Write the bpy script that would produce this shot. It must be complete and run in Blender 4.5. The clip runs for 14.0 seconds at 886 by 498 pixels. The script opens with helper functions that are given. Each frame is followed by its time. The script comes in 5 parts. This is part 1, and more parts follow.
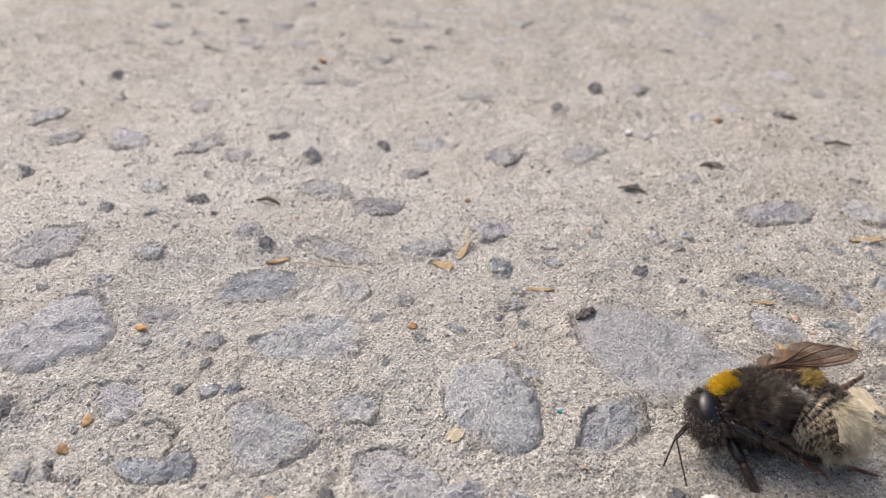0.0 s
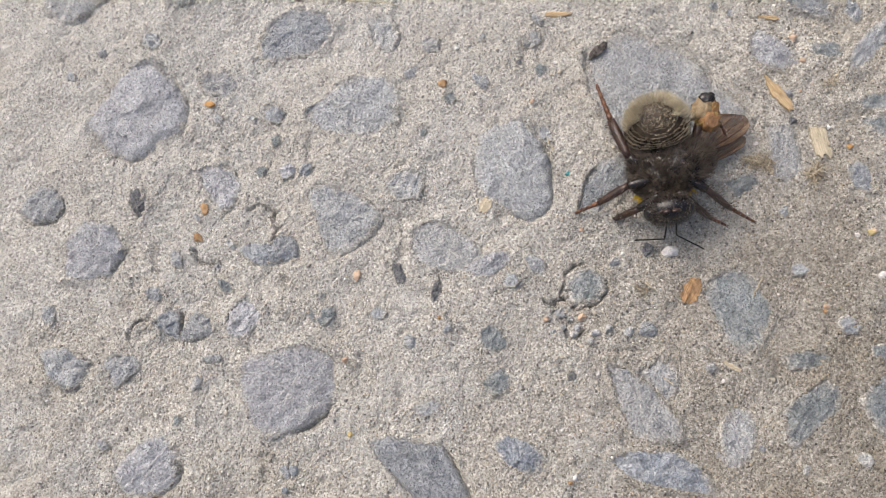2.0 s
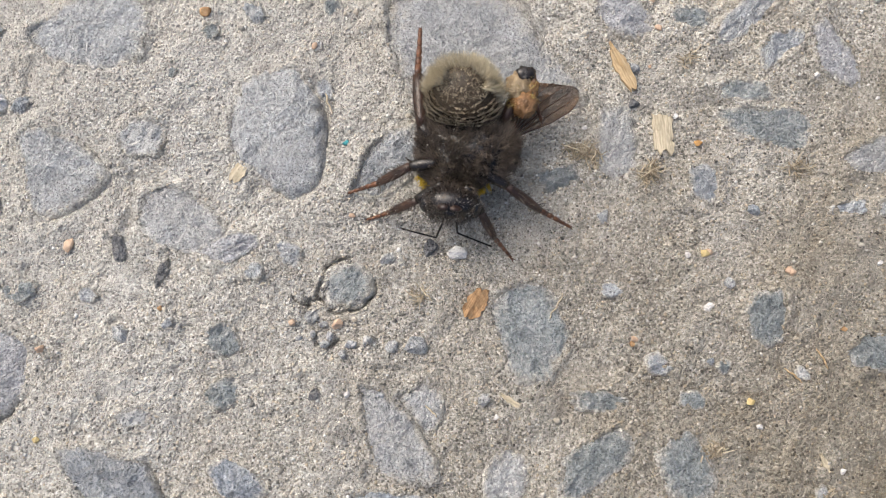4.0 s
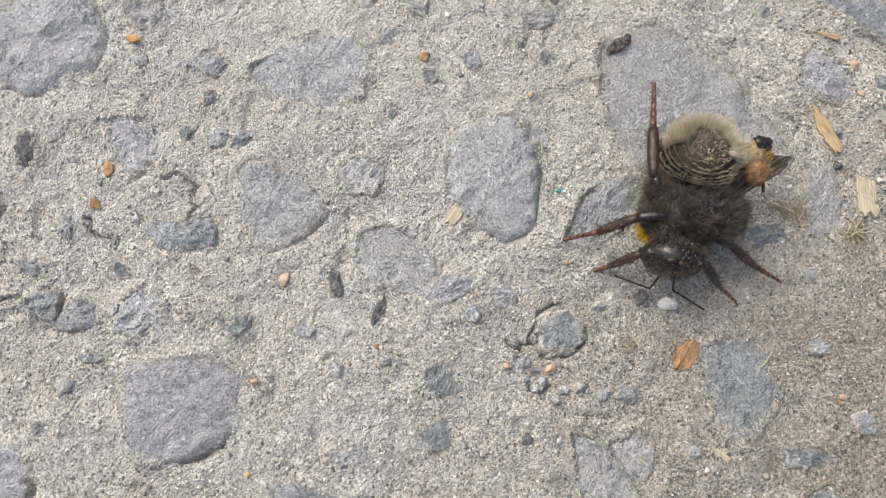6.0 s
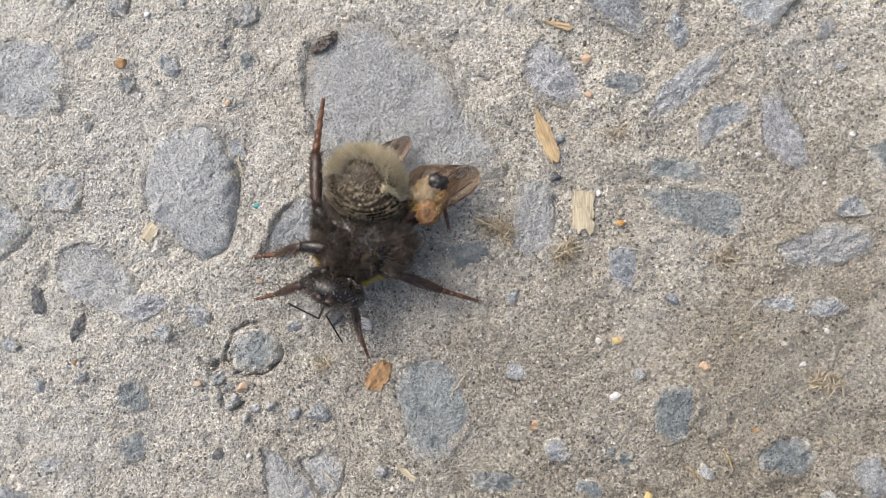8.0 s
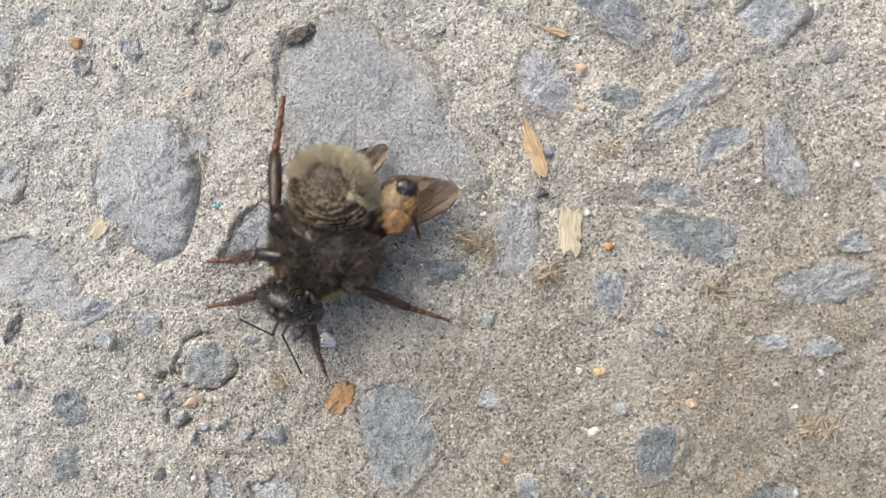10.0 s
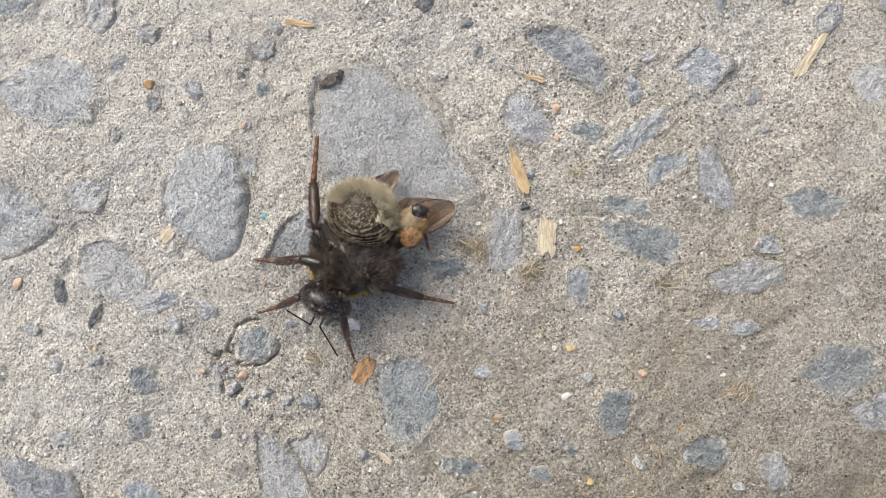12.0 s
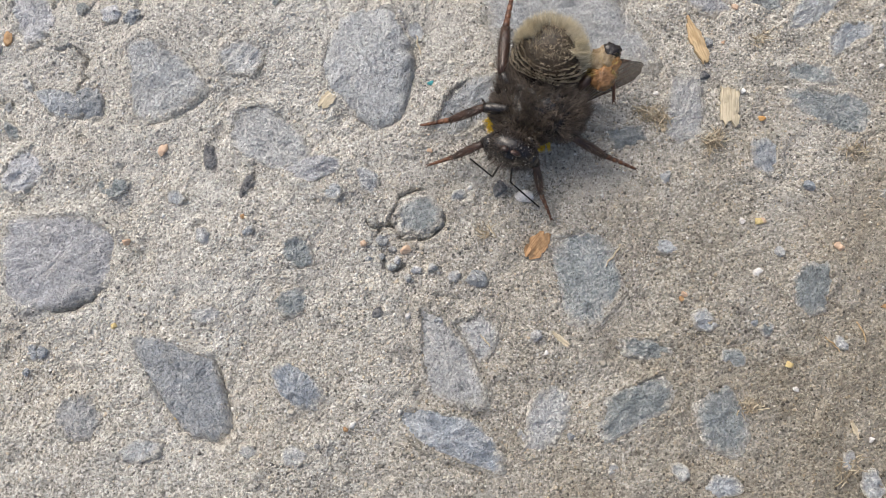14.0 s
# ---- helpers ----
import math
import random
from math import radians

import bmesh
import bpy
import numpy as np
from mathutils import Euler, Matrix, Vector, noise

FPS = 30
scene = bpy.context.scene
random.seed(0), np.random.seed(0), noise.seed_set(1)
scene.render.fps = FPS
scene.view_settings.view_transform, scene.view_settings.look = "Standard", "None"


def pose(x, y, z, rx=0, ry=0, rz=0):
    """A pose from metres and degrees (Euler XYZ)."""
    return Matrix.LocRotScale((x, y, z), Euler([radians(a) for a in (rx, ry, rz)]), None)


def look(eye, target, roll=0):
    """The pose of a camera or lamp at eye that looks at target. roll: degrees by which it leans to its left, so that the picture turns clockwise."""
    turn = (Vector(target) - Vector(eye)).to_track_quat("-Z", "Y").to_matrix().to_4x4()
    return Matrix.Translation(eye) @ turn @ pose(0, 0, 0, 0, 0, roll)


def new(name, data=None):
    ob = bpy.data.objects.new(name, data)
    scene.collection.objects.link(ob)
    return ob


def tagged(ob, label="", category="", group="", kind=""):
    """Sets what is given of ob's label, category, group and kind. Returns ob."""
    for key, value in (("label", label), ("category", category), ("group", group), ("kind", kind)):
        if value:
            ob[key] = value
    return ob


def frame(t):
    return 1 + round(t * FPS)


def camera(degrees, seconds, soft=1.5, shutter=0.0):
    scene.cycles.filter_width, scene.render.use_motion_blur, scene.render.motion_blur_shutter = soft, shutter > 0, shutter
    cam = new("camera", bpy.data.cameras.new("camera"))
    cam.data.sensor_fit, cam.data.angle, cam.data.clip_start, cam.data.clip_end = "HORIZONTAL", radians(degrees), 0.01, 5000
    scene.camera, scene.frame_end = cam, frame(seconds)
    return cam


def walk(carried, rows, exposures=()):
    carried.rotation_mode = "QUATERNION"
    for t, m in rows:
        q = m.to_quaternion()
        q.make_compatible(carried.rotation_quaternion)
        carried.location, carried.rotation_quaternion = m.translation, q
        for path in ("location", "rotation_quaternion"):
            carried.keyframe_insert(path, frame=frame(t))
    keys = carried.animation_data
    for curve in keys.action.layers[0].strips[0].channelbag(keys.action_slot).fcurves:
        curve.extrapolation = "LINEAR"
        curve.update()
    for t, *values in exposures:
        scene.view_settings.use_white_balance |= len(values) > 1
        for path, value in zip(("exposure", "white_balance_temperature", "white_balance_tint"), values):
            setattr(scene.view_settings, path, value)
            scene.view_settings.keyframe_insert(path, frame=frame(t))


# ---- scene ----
cam = camera(61.6, 14.0, soft=0.8)
# Seconds, eye in metres, turn in degrees.
PATH = [
    (0, -0.02985, -0.05804, 0.05214, 58.99, -1.47, 0.95),
    (0.5, -0.02980, -0.05763, 0.05170, 58.51, -1.44, 0.96),
    (1, -0.03362, -0.05757, 0.05050, 57.32, -3.77, 4.24),
    (1.1, -0.03646, -0.05472, 0.05640, 48.84, -4.28, 2.40),
    (1.3, -0.04169, -0.05492, 0.07119, 41.29, -3.93, 0.98),
    (1.5, -0.03392, -0.05128, 0.07984, 32.51, 0.16, 1.45),
    (2, -0.03133, -0.03200, 0.09023, 12.77, 1.78, -1.34),
    (2.5, -0.01725, -0.02217, 0.08298, 10.07, 1.71, 2.43),
    (3, -0.00637, -0.01545, 0.07470, 6.88, -0.11, 2.03),
    (3.2, -0.00602, -0.01536, 0.07434, 5.84, -0.01, 2.65),
    (5.3, -0.01559, -0.03234, 0.07286, 11.25, -0.31, 4.58),
    (5.5, -0.01977, -0.03158, 0.07348, 11.95, -0.60, 4.85),
    (6, -0.02942, -0.02241, 0.07449, 9.63, -1.46, 6.33),
    (6.2, -0.02312, -0.01780, 0.07445, 8.23, -1.21, 7.00),
    (6.5, -0.01166, -0.01052, 0.07383, 7.28, -0.40, 6.06),
    (7, -0.00471, -0.01029, 0.06955, 4.63, -0.28, 6.42),
    (7.5, 0.00068, -0.00294, 0.07124, 0.11, 1.67, 4.67),
    (8, 0.00803, -0.00286, 0.07249, -0.41, 5.19, 6.88),
    (8.5, 0.01014, -0.00294, 0.07161, 0.22, 5.26, 7.39),
    (8.7, 0.00807, -0.00235, 0.07113, 0.44, 4.58, 8.05),
    (10.8, 0.00669, -0.00219, 0.06600, 0.32, 3.10, 9.97),
    (11, 0.00533, -0.00297, 0.06749, 0.44, 2.98, 9.46),
    (11.5, 0.00208, -0.00190, 0.07132, -0.82, 1.56, 10.08),
    (12, 0.00564, -0.00297, 0.08428, 0.75, 1.55, 9.84),
    (12.2, 0.00948, -0.00066, 0.08451, -1.70, 3.30, 9.61),
    (12.5, 0.00792, -0.02136, 0.08490, 4.61, 1.92, 11.74),
    (13, -0.00381, -0.03202, 0.08226, 7.96, 0.59, 10.77),
    (13.5, -0.00625, -0.03042, 0.08005, 7.87, 0.41, 10.27),
    (14, -0.01128, -0.02998, 0.07719, 7.67, -0.01, 10.15),
]
walk(cam, [(t, pose(x, y, z, rx, ry, rz)) for t, x, y, z, rx, ry, rz in PATH],
     exposures=[(0, 0.16, 6250, 13), (0.5, 0.15, 6250, 13), (1.0, 0.10, 6250, 13), (1.5, -0.05, 6200, 12), (2.0, 0.10, 6110, 10), (3.0, 0.26, 6110, 9), (5.5, 0.14, 6110, 8),
                (6.5, 0.16, 6060, 8), (7.0, 0.17, 6060, 8), (7.5, 0.18, 6060, 8), (8.5, 0.21, 6060, 8), (11.0, 0.40, 6060, 7), (11.5, 0.44, 6060, 7), (12.2, 0.23, 6060, 7),
                (12.5, 0.27, 6060, 8), (13.0, 0.23, 6060, 8), (13.5, 0.21, 6060, 8), (14.0, 0.14, 6060, 8)])
# A phone lens close to its subject: little depth of field.
cam.data.dof.use_dof = True
cam.data.dof.focus_distance = 0.080
cam.data.dof.aperture_fstop = 37

# ---------------------------------------------------------------- light
SUN_DIR = Vector((-0.50, 0.42, 0.76)).normalized()     # towards the sun, behind thin cloud
world = bpy.data.worlds.new("sky")
scene.world = world
world.use_nodes = True
wn = world.node_tree.nodes
sky = wn.new("ShaderNodeTexSky")
sky.sky_type, sky.sun_disc = "NISHITA", False
sky.sun_elevation = math.asin(SUN_DIR.z)
sky.sun_rotation = math.atan2(SUN_DIR.x, SUN_DIR.y)
sky.air_density, sky.dust_density, sky.ozone_density = 1.0, 10.0, 1.0
wn["Background"].inputs["Strength"].default_value = 0.15
world.node_tree.links.new(sky.outputs[0], wn["Background"].inputs["Color"])
sun = new("sun", bpy.data.lights.new("sun", "SUN"))
sun.data.energy, sun.data.angle, sun.data.color = 0.65, radians(84), (1.0, 0.98, 0.94)
sun.matrix_world = look(tuple(SUN_DIR * 3), (0, 0, 0))

# ---------------------------------------------------------------- materials
MM = 0.001


class Nodes:
    """A node material in a few words."""

    def __init__(self, name, rough=0.8, spec=0.3):
        self.mat = bpy.data.materials.new(name)
        self.mat.use_nodes = True
        self.tree = self.mat.node_tree
        self.bsdf = self.tree.nodes["Principled BSDF"]
        self.bsdf.inputs["Roughness"].default_value = rough
        self.bsdf.inputs["Specular IOR Level"].default_value = spec

    def add(self, kind, **settings):
        node = self.tree.nodes.new(kind)
        for key, value in settings.items():
            if key in ("operation", "blend_type", "data_type", "feature", "clamp", "distance_metric"):
                setattr(node, key, value)
            else:
                node.inputs[key.replace("_", " ")].default_value = value
        return node

    def link(self, a, b):
        self.tree.links.new(a, b)

    def coords(self, scale=1.0, shift=False):
        """Object coordinates in millimetres; shift: moved by the object's own random number."""
        tex = self.add("ShaderNodeTexCoord")
        m = self.add("ShaderNodeVectorMath", operation="SCALE", Scale=1000.0 * scale)
        self.link(tex.outputs["Object"], m.inputs[0])
        if not shift:
            return m.outputs[0]
        info = self.add("ShaderNodeObjectInfo")
        k = self.add("ShaderNodeMath", operation="MULTIPLY")
        k.inputs[1].default_value = 570.0
        self.link(info.outputs["Random"], k.inputs[0])
        a = self.add("ShaderNodeVectorMath", operation="ADD")
        self.link(m.outputs[0], a.inputs[0])
        self.link(k.outputs[0], a.inputs[1])
        return a.outputs[0]

    def noise(self, where, scale, detail=3.0, rough=0.55, warp=0.0):
        n = self.add("ShaderNodeTexNoise", Scale=scale, Detail=detail, Roughness=rough, Distortion=warp)
        self.link(where, n.inputs["Vector"])
        return n.outputs["Fac"]

    def cells(self, where, scale, feature="F1", out="Distance"):
        n = self.add("ShaderNodeTexVoronoi", Scale=scale, feature=feature)
        self.link(where, n.inputs["Vector"])
        return n.outputs[out]

    def ramp(self, fac, *stops):
        r = self.add("ShaderNodeValToRGB")
        e = r.color_ramp.elements
        while len(e) < len(stops):
            e.new(0.5)
        for slot, (at, c) in zip(e, stops):
            slot.position = at
            slot.color = (*c, 1) if isinstance(c, tuple) else (c, c, c, 1)
        self.link(fac, r.inputs[0])
        return r.outputs[0]

    def mix(self, a, b, fac, how="MIX"):
        m = self.add("ShaderNodeMix", data_type="RGBA", blend_type=how)
        for value, slot in ((fac, 0), (a, 6), (b, 7)):
            if isinstance(value, (int, float)):
                m.inputs[slot].default_value = value
            elif isinstance(value, tuple):
                m.inputs[slot].default_value = (*value, 1)
            else:
                self.link(value, m.inputs[slot])
        return m.outputs[2]

    def colour(self, socket):
        self.link(socket, self.bsdf.inputs["Base Color"])

    def rough(self, socket):
        self.link(socket, self.bsdf.inputs["Roughness"])

    def bump(self, height, far, strength=1.0):
        """far: the relief's height in millimetres. Call it again to lay a second relief on the first."""
        b = self.add("ShaderNodeBump", Strength=strength, Distance=far * MM)
        self.link(height, b.inputs["Height"])
        before = self.bsdf.inputs["Normal"].links
        if before:
            self.link(before[0].from_socket, b.inputs["Normal"])
        self.link(b.outputs[0], self.bsdf.inputs["Normal"])


def mortar_colour(n, p):
    """Tan and grey grains of a quarter of a millimetre, paler and browner in broad patches."""
    broad = n.noise(p, 0.045, 3.0)
    mid = n.noise(p, 0.35, 4.0, 0.6)
    fine = n.noise(p, 2.4, 3.0, 0.65)
    sep = n.add("ShaderNodeSeparateColor")
    n.link(n.cells(p, 4.4, out="Color"), sep.inputs[0])
    base = n.ramp(sep.outputs[0], (0.0, (0.12, 0.108, 0.095)), (0.14, (0.25, 0.232, 0.198)), (0.34, (0.49, 0.462, 0.40)), (0.76, (0.71, 0.685, 0.615)), (1.0, (0.95, 0.935, 0.885)))
    base = n.mix(base, n.ramp(mid, (0.30, (0.34, 0.318, 0.275)), (0.62, (0.66, 0.63, 0.56))), 0.40)
    base = n.mix(base, n.ramp(fine, (0.3, 0.55), (0.68, 1.25)), 0.8, "MULTIPLY")
    base = n.mix(base, (0.41, 0.345, 0.24), n.ramp(broad, (0.46, 0.0), (0.70, 0.36)))
    base = n.mix(base, (0.63, 0.615, 0.575), n.ramp(n.noise(p, 0.075, 5.0, 0.65, 0.5), (0.50, 0.0), (0.66, 0.42)))
    return n.mix(base, (0.28, 0.235, 0.165), n.ramp(n.noise(p, 0.16, 5.0, 0.7, 0.8), (0.57, 0.0), (0.72, 0.5)))


def dirt_and_shading(n, p, base):
    """A browner, dirtier patch with painted shade and a paler, dustier one with painted brightness, both with a ragged
    edge.
    """
    # The tints also carry shade towards +x, -y and brighter light towards -x, +y.
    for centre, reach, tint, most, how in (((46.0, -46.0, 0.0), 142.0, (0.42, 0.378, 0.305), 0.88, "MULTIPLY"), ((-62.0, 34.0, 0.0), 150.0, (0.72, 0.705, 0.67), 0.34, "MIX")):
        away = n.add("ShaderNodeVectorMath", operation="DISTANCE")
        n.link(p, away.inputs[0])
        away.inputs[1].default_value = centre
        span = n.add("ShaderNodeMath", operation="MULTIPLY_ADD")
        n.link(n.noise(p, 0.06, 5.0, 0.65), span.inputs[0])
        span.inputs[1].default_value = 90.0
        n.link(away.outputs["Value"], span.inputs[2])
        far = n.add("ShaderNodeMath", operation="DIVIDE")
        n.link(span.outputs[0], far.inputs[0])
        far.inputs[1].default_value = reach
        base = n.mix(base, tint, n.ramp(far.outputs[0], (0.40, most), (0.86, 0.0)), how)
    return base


def sand_material():
    """Worn, dusty mortar between the stones."""
    n = Nodes("dusty_mortar", 0.66, 0.5)
    p = n.coords()
    base = mortar_colour(n, p)
    base = dirt_and_shading(n, p, base)
    n.colour(base)
    n.bump(n.ramp(n.cells(p, 4.4), (0.0, 1.0), (0.6, 0.0)), 0.22, 1.0)
    n.bump(n.noise(p, 5.5, 3.0, 0.7), 0.20, 1.0)
    n.bump(n.noise(p, 0.35, 4.0, 0.6), 0.5, 0.6)
    return n.mat


def grain_material(name="loose_sand"):
    n = Nodes(name, 0.85, 0.3)
    geo = n.add("ShaderNodeNewGeometry")
    r = geo.outputs["Random Per Island"]
    n.colour(dirt_and_shading(n, n.coords(), n.ramp(r, (0.0, (0.11, 0.10, 0.09)), (0.12, (0.24, 0.225, 0.195)), (0.30, (0.44, 0.415, 0.36)), (0.60, (0.60, 0.57, 0.50)), (0.82, (0.55, 0.475, 0.36)), (0.94, (0.70, 0.68, 0.63)), (1.0, (0.86, 0.85, 0.82)))))
    return n.mat


def stone_material(name, dark, pale, fleck, dust=0.45):
    """Split basalt chippings, coarsely crystalline, with the mortar's dust lying on them and over their rims."""
    n = Nodes(name, 0.66, 0.45)
    p = n.coords(shift=True)
    mid = n.noise(p, 0.30, 5.0, 0.66, 0.6)
    fine = n.noise(p, 3.4, 3.0, 0.7)
    spots = n.noise(p, 1.1, 4.0, 0.72)
    c = n.mix(n.ramp(mid, (0.30, dark), (0.68, pale)), n.ramp(fine, (0.28, 0.55), (0.70, 1.4)), 0.75, "MULTIPLY")
    c = n.mix(c, fleck, n.ramp(spots, (0.54, 0.0), (0.72, 0.5)))
    pocks = n.noise(p, 1.7, 4.0, 0.72, 0.5)
    c = n.mix(c, (0.16, 0.175, 0.195), n.ramp(pocks, (0.28, 0.36), (0.36, 0.0)))
    sep = n.add("ShaderNodeSeparateColor")
    n.link(n.cells(p, 3.6, out="Color"), sep.inputs[0])
    c = n.mix(c, n.ramp(sep.outputs[0], (0.0, 0.6), (0.3, 0.92), (0.8, 1.06), (1.0, 1.35)), 0.48, "MULTIPLY")
    # Dust in the hollows, loose grains, and mortar left over the worn rim.
    soil = mortar_colour(n, p)
    hollow = n.noise(p, 0.42, 5.0, 0.78, 0.8)
    c = n.mix(c, (0.60, 0.59, 0.56), n.ramp(hollow, (0.46, 0.0), (0.66, 0.15 + dust)))
    rim = n.add("ShaderNodeAttribute")
    rim.attribute_name = "dust"
    bank = n.add("ShaderNodeMath", operation="ADD")
    n.link(rim.outputs["Fac"], bank.inputs[0])
    n.link(n.noise(p, 0.6, 6.0, 0.9), bank.inputs[1])
    c = n.mix(c, soil, n.ramp(bank.outputs[0], (0.66, 0.0), (0.80, 0.5), (0.98, 1.0)))
    info = n.add("ShaderNodeObjectInfo")
    c = n.mix(c, n.ramp(info.outputs["Random"], (0.0, 0.86), (1.0, 1.14)), 1.0, "MULTIPLY")
    n.colour(c)
    n.bump(n.ramp(n.cells(p, 3.6), (0.0, 1.0), (0.6, 0.0)), 0.18, 1.0)
    n.bump(hollow, 0.5, 1.0)
    n.bump(mid, 0.8, 1.0)
    n.bump(spots, 0.45, 1.0)
    n.bump(pocks, 0.32, 1.0)
    n.bump(fine, 0.18, 1.0)
    return n.mat


def plain_material(name, a, b, scale=0.8, rough=0.7, spec=0.4, relief=0.1):
    """Two tones in a broken mixture."""
    n = Nodes(name, rough, spec)
    p = n.coords(shift=True)
    f = n.noise(p, scale, 4.0, 0.65)
    n.colour(n.ramp(f, (0.32, a), (0.68, b)))
    n.bump(n.noise(p, scale * 3.0, 3.0, 0.6), relief, 0.8)
    return n.mat


def wood_material(name, a, b):
    n = Nodes(name, 0.75, 0.3)
    tex = n.add("ShaderNodeTexCoord")
    m = n.add("ShaderNodeMapping")
    m.inputs["Scale"].default_value = (450.0, 5200.0, 3000.0)
    n.link(tex.outputs["Object"], m.inputs["Vector"])
    f = n.noise(m.outputs[0], 1.0, 4.0, 0.6)
    n.colour(n.ramp(f, (0.3, a), (0.7, b)))
    n.bump(f, 0.15, 0.8)
    return n.mat


def fur_material(name, a, b, rough=0.55):
    n = Nodes(name, rough, 0.35)
    geo = n.add("ShaderNodeNewGeometry")
    n.colour(n.ramp(geo.outputs["Random Per Island"], (0.0, a), (1.0, b)))
    return n.mat


def wing_material():
    n = Nodes("smoky_wing", 0.36, 0.5)
    p = n.coords()
    f = n.noise(p, 0.5, 3.0)
    n.colour(n.ramp(f, (0.3, (0.075, 0.042, 0.022)), (0.7, (0.24, 0.14, 0.068))))
    n.bump(n.noise(p, 1.6, 2.0), 0.10, 0.7)
    n.bsdf.inputs["Alpha"].default_value = 0.55
    return n.mat


SAND = sand_material()
GRAIN = grain_material()
STONE = {
    "grey": stone_material("grey_stone", (0.40, 0.411, 0.416), (0.555, 0.566, 0.571), (0.63, 0.636, 0.638), 0.32),
    "violet": stone_material("violet_grey_stone", (0.44, 0.443, 0.462), (0.61, 0.613, 0.634), (0.67, 0.673, 0.687), 0.32),
    "blue": stone_material("blue_grey_stone", (0.305, 0.327, 0.35), (0.51, 0.537, 0.56), (0.63, 0.65, 0.67), 0.30),
    "slate": stone_material("slate_blue_stone", (0.20, 0.225, 0.26), (0.40, 0.435, 0.475), (0.55, 0.58, 0.61), 0.26),
    "teal": stone_material("green_grey_stone", (0.20, 0.225, 0.228), (0.36, 0.39, 0.393), (0.48, 0.505, 0.505), 0.26),
    "pale": stone_material("dust_covered_stone", (0.42, 0.425, 0.425), (0.57, 0.572, 0.565), (0.64, 0.64, 0.63), 0.46),
    "dark": stone_material("dark_stone", (0.10, 0.10, 0.105), (0.25, 0.252, 0.26), (0.36, 0.36, 0.36), 0.18),
}
CHITIN = plain_material("black_chitin", (0.008, 0.0065, 0.006), (0.020, 0.014, 0.011), 1.2, 0.20, 0.6, 0.05)
TAIL_SKIN = plain_material("brown_chitin", (0.030, 0.022, 0.014), (0.10, 0.075, 0.048), 1.4, 0.5, 0.4, 0.05)
EYE = plain_material("dark_eye", (0.006, 0.006, 0.008), (0.014, 0.013, 0.014), 3.0, 0.24, 0.6, 0.01)
SHIN = plain_material("red_brown_chitin", (0.015, 0.008, 0.006), (0.062, 0.029, 0.017), 1.0, 0.36, 0.55, 0.05)
TOE = plain_material("rust_brown_chitin", (0.05, 0.021, 0.011), (0.19, 0.082, 0.038), 1.2, 0.35, 0.5, 0.05)
POLLEN = plain_material("amber_pollen", (0.13, 0.060, 0.022), (0.38, 0.205, 0.085), 1.3, 0.22, 0.55, 0.3)
CREAM = plain_material("cream_pollen", (0.17, 0.115, 0.055), (0.44, 0.34, 0.205), 1.2, 0.3, 0.5, 0.3)
BLACK_FUR = fur_material("black_fur", (0.010, 0.008, 0.006), (0.19, 0.15, 0.118), 0.45)
SOOT_FUR = fur_material("brown_grey_fur", (0.030, 0.022, 0.015), (0.24, 0.19, 0.13), 0.42)
YELLOW_FUR = fur_material("yellow_fur", (0.58, 0.36, 0.012), (0.90, 0.66, 0.05))
BAND_FUR = fur_material("dull_yellow_fur", (0.22, 0.15, 0.03), (0.50, 0.37, 0.11))
CREAM_FUR = fur_material("cream_fur", (0.50, 0.43, 0.28), (0.88, 0.82, 0.66))
FRINGE_FUR = fur_material("pale_fringe_fur", (0.26, 0.21, 0.14), (0.84, 0.74, 0.55))
WING = wing_material()
MOSS = fur_material("dry_moss", (0.24, 0.19, 0.125), (0.56, 0.49, 0.36), 0.7)
SPECK = plain_material("pale_dust", (0.42, 0.38, 0.31), (0.70, 0.66, 0.58), 2.0, 0.6, 0.4)
VEIN = plain_material("wing_vein", (0.035, 0.015, 0.008), (0.075, 0.034, 0.016), 1.0, 0.4, 0.4, 0.02)
TAN_WOOD = wood_material("tan_wood", (0.29, 0.20, 0.10), (0.60, 0.46, 0.28))
RUST_WOOD = wood_material("rust_wood", (0.22, 0.12, 0.055), (0.52, 0.34, 0.18))
PALE_WOOD = wood_material("bleached_wood", (0.33, 0.28, 0.19), (0.64, 0.56, 0.41))
ORANGE = plain_material("orange_crumb", (0.40, 0.20, 0.06), (0.62, 0.38, 0.15), 0.9, 0.7, 0.35)
RUST_CRUMB = plain_material("rust_crumb", (0.26, 0.14, 0.06), (0.52, 0.35, 0.19), 0.9, 0.75, 0.3)
PEACH = plain_material("peach_quartz", (0.44, 0.30, 0.20), (0.62, 0.47, 0.34), 0.9, 0.6, 0.45)
QUARTZ = plain_material("white_quartz", (0.55, 0.52, 0.49), (0.88, 0.86, 0.83), 1.3, 0.55, 0.5, 0.3)
YELLOW_STONE = plain_material("yellow_quartz", (0.46, 0.35, 0.14), (0.66, 0.54, 0.28), 0.9, 0.5, 0.5)
CHAR = plain_material("black_bitumen", (0.016, 0.012, 0.010), (0.085, 0.062, 0.046), 1.1, 0.22, 0.6, 0.25)
TWIG = wood_material("dark_twig", (0.09, 0.075, 0.055), (0.25, 0.21, 0.155))
TEAL_PAINT = plain_material("teal_paint", (0.03, 0.22, 0.25), (0.08, 0.36, 0.38), 1.5, 0.5, 0.5)


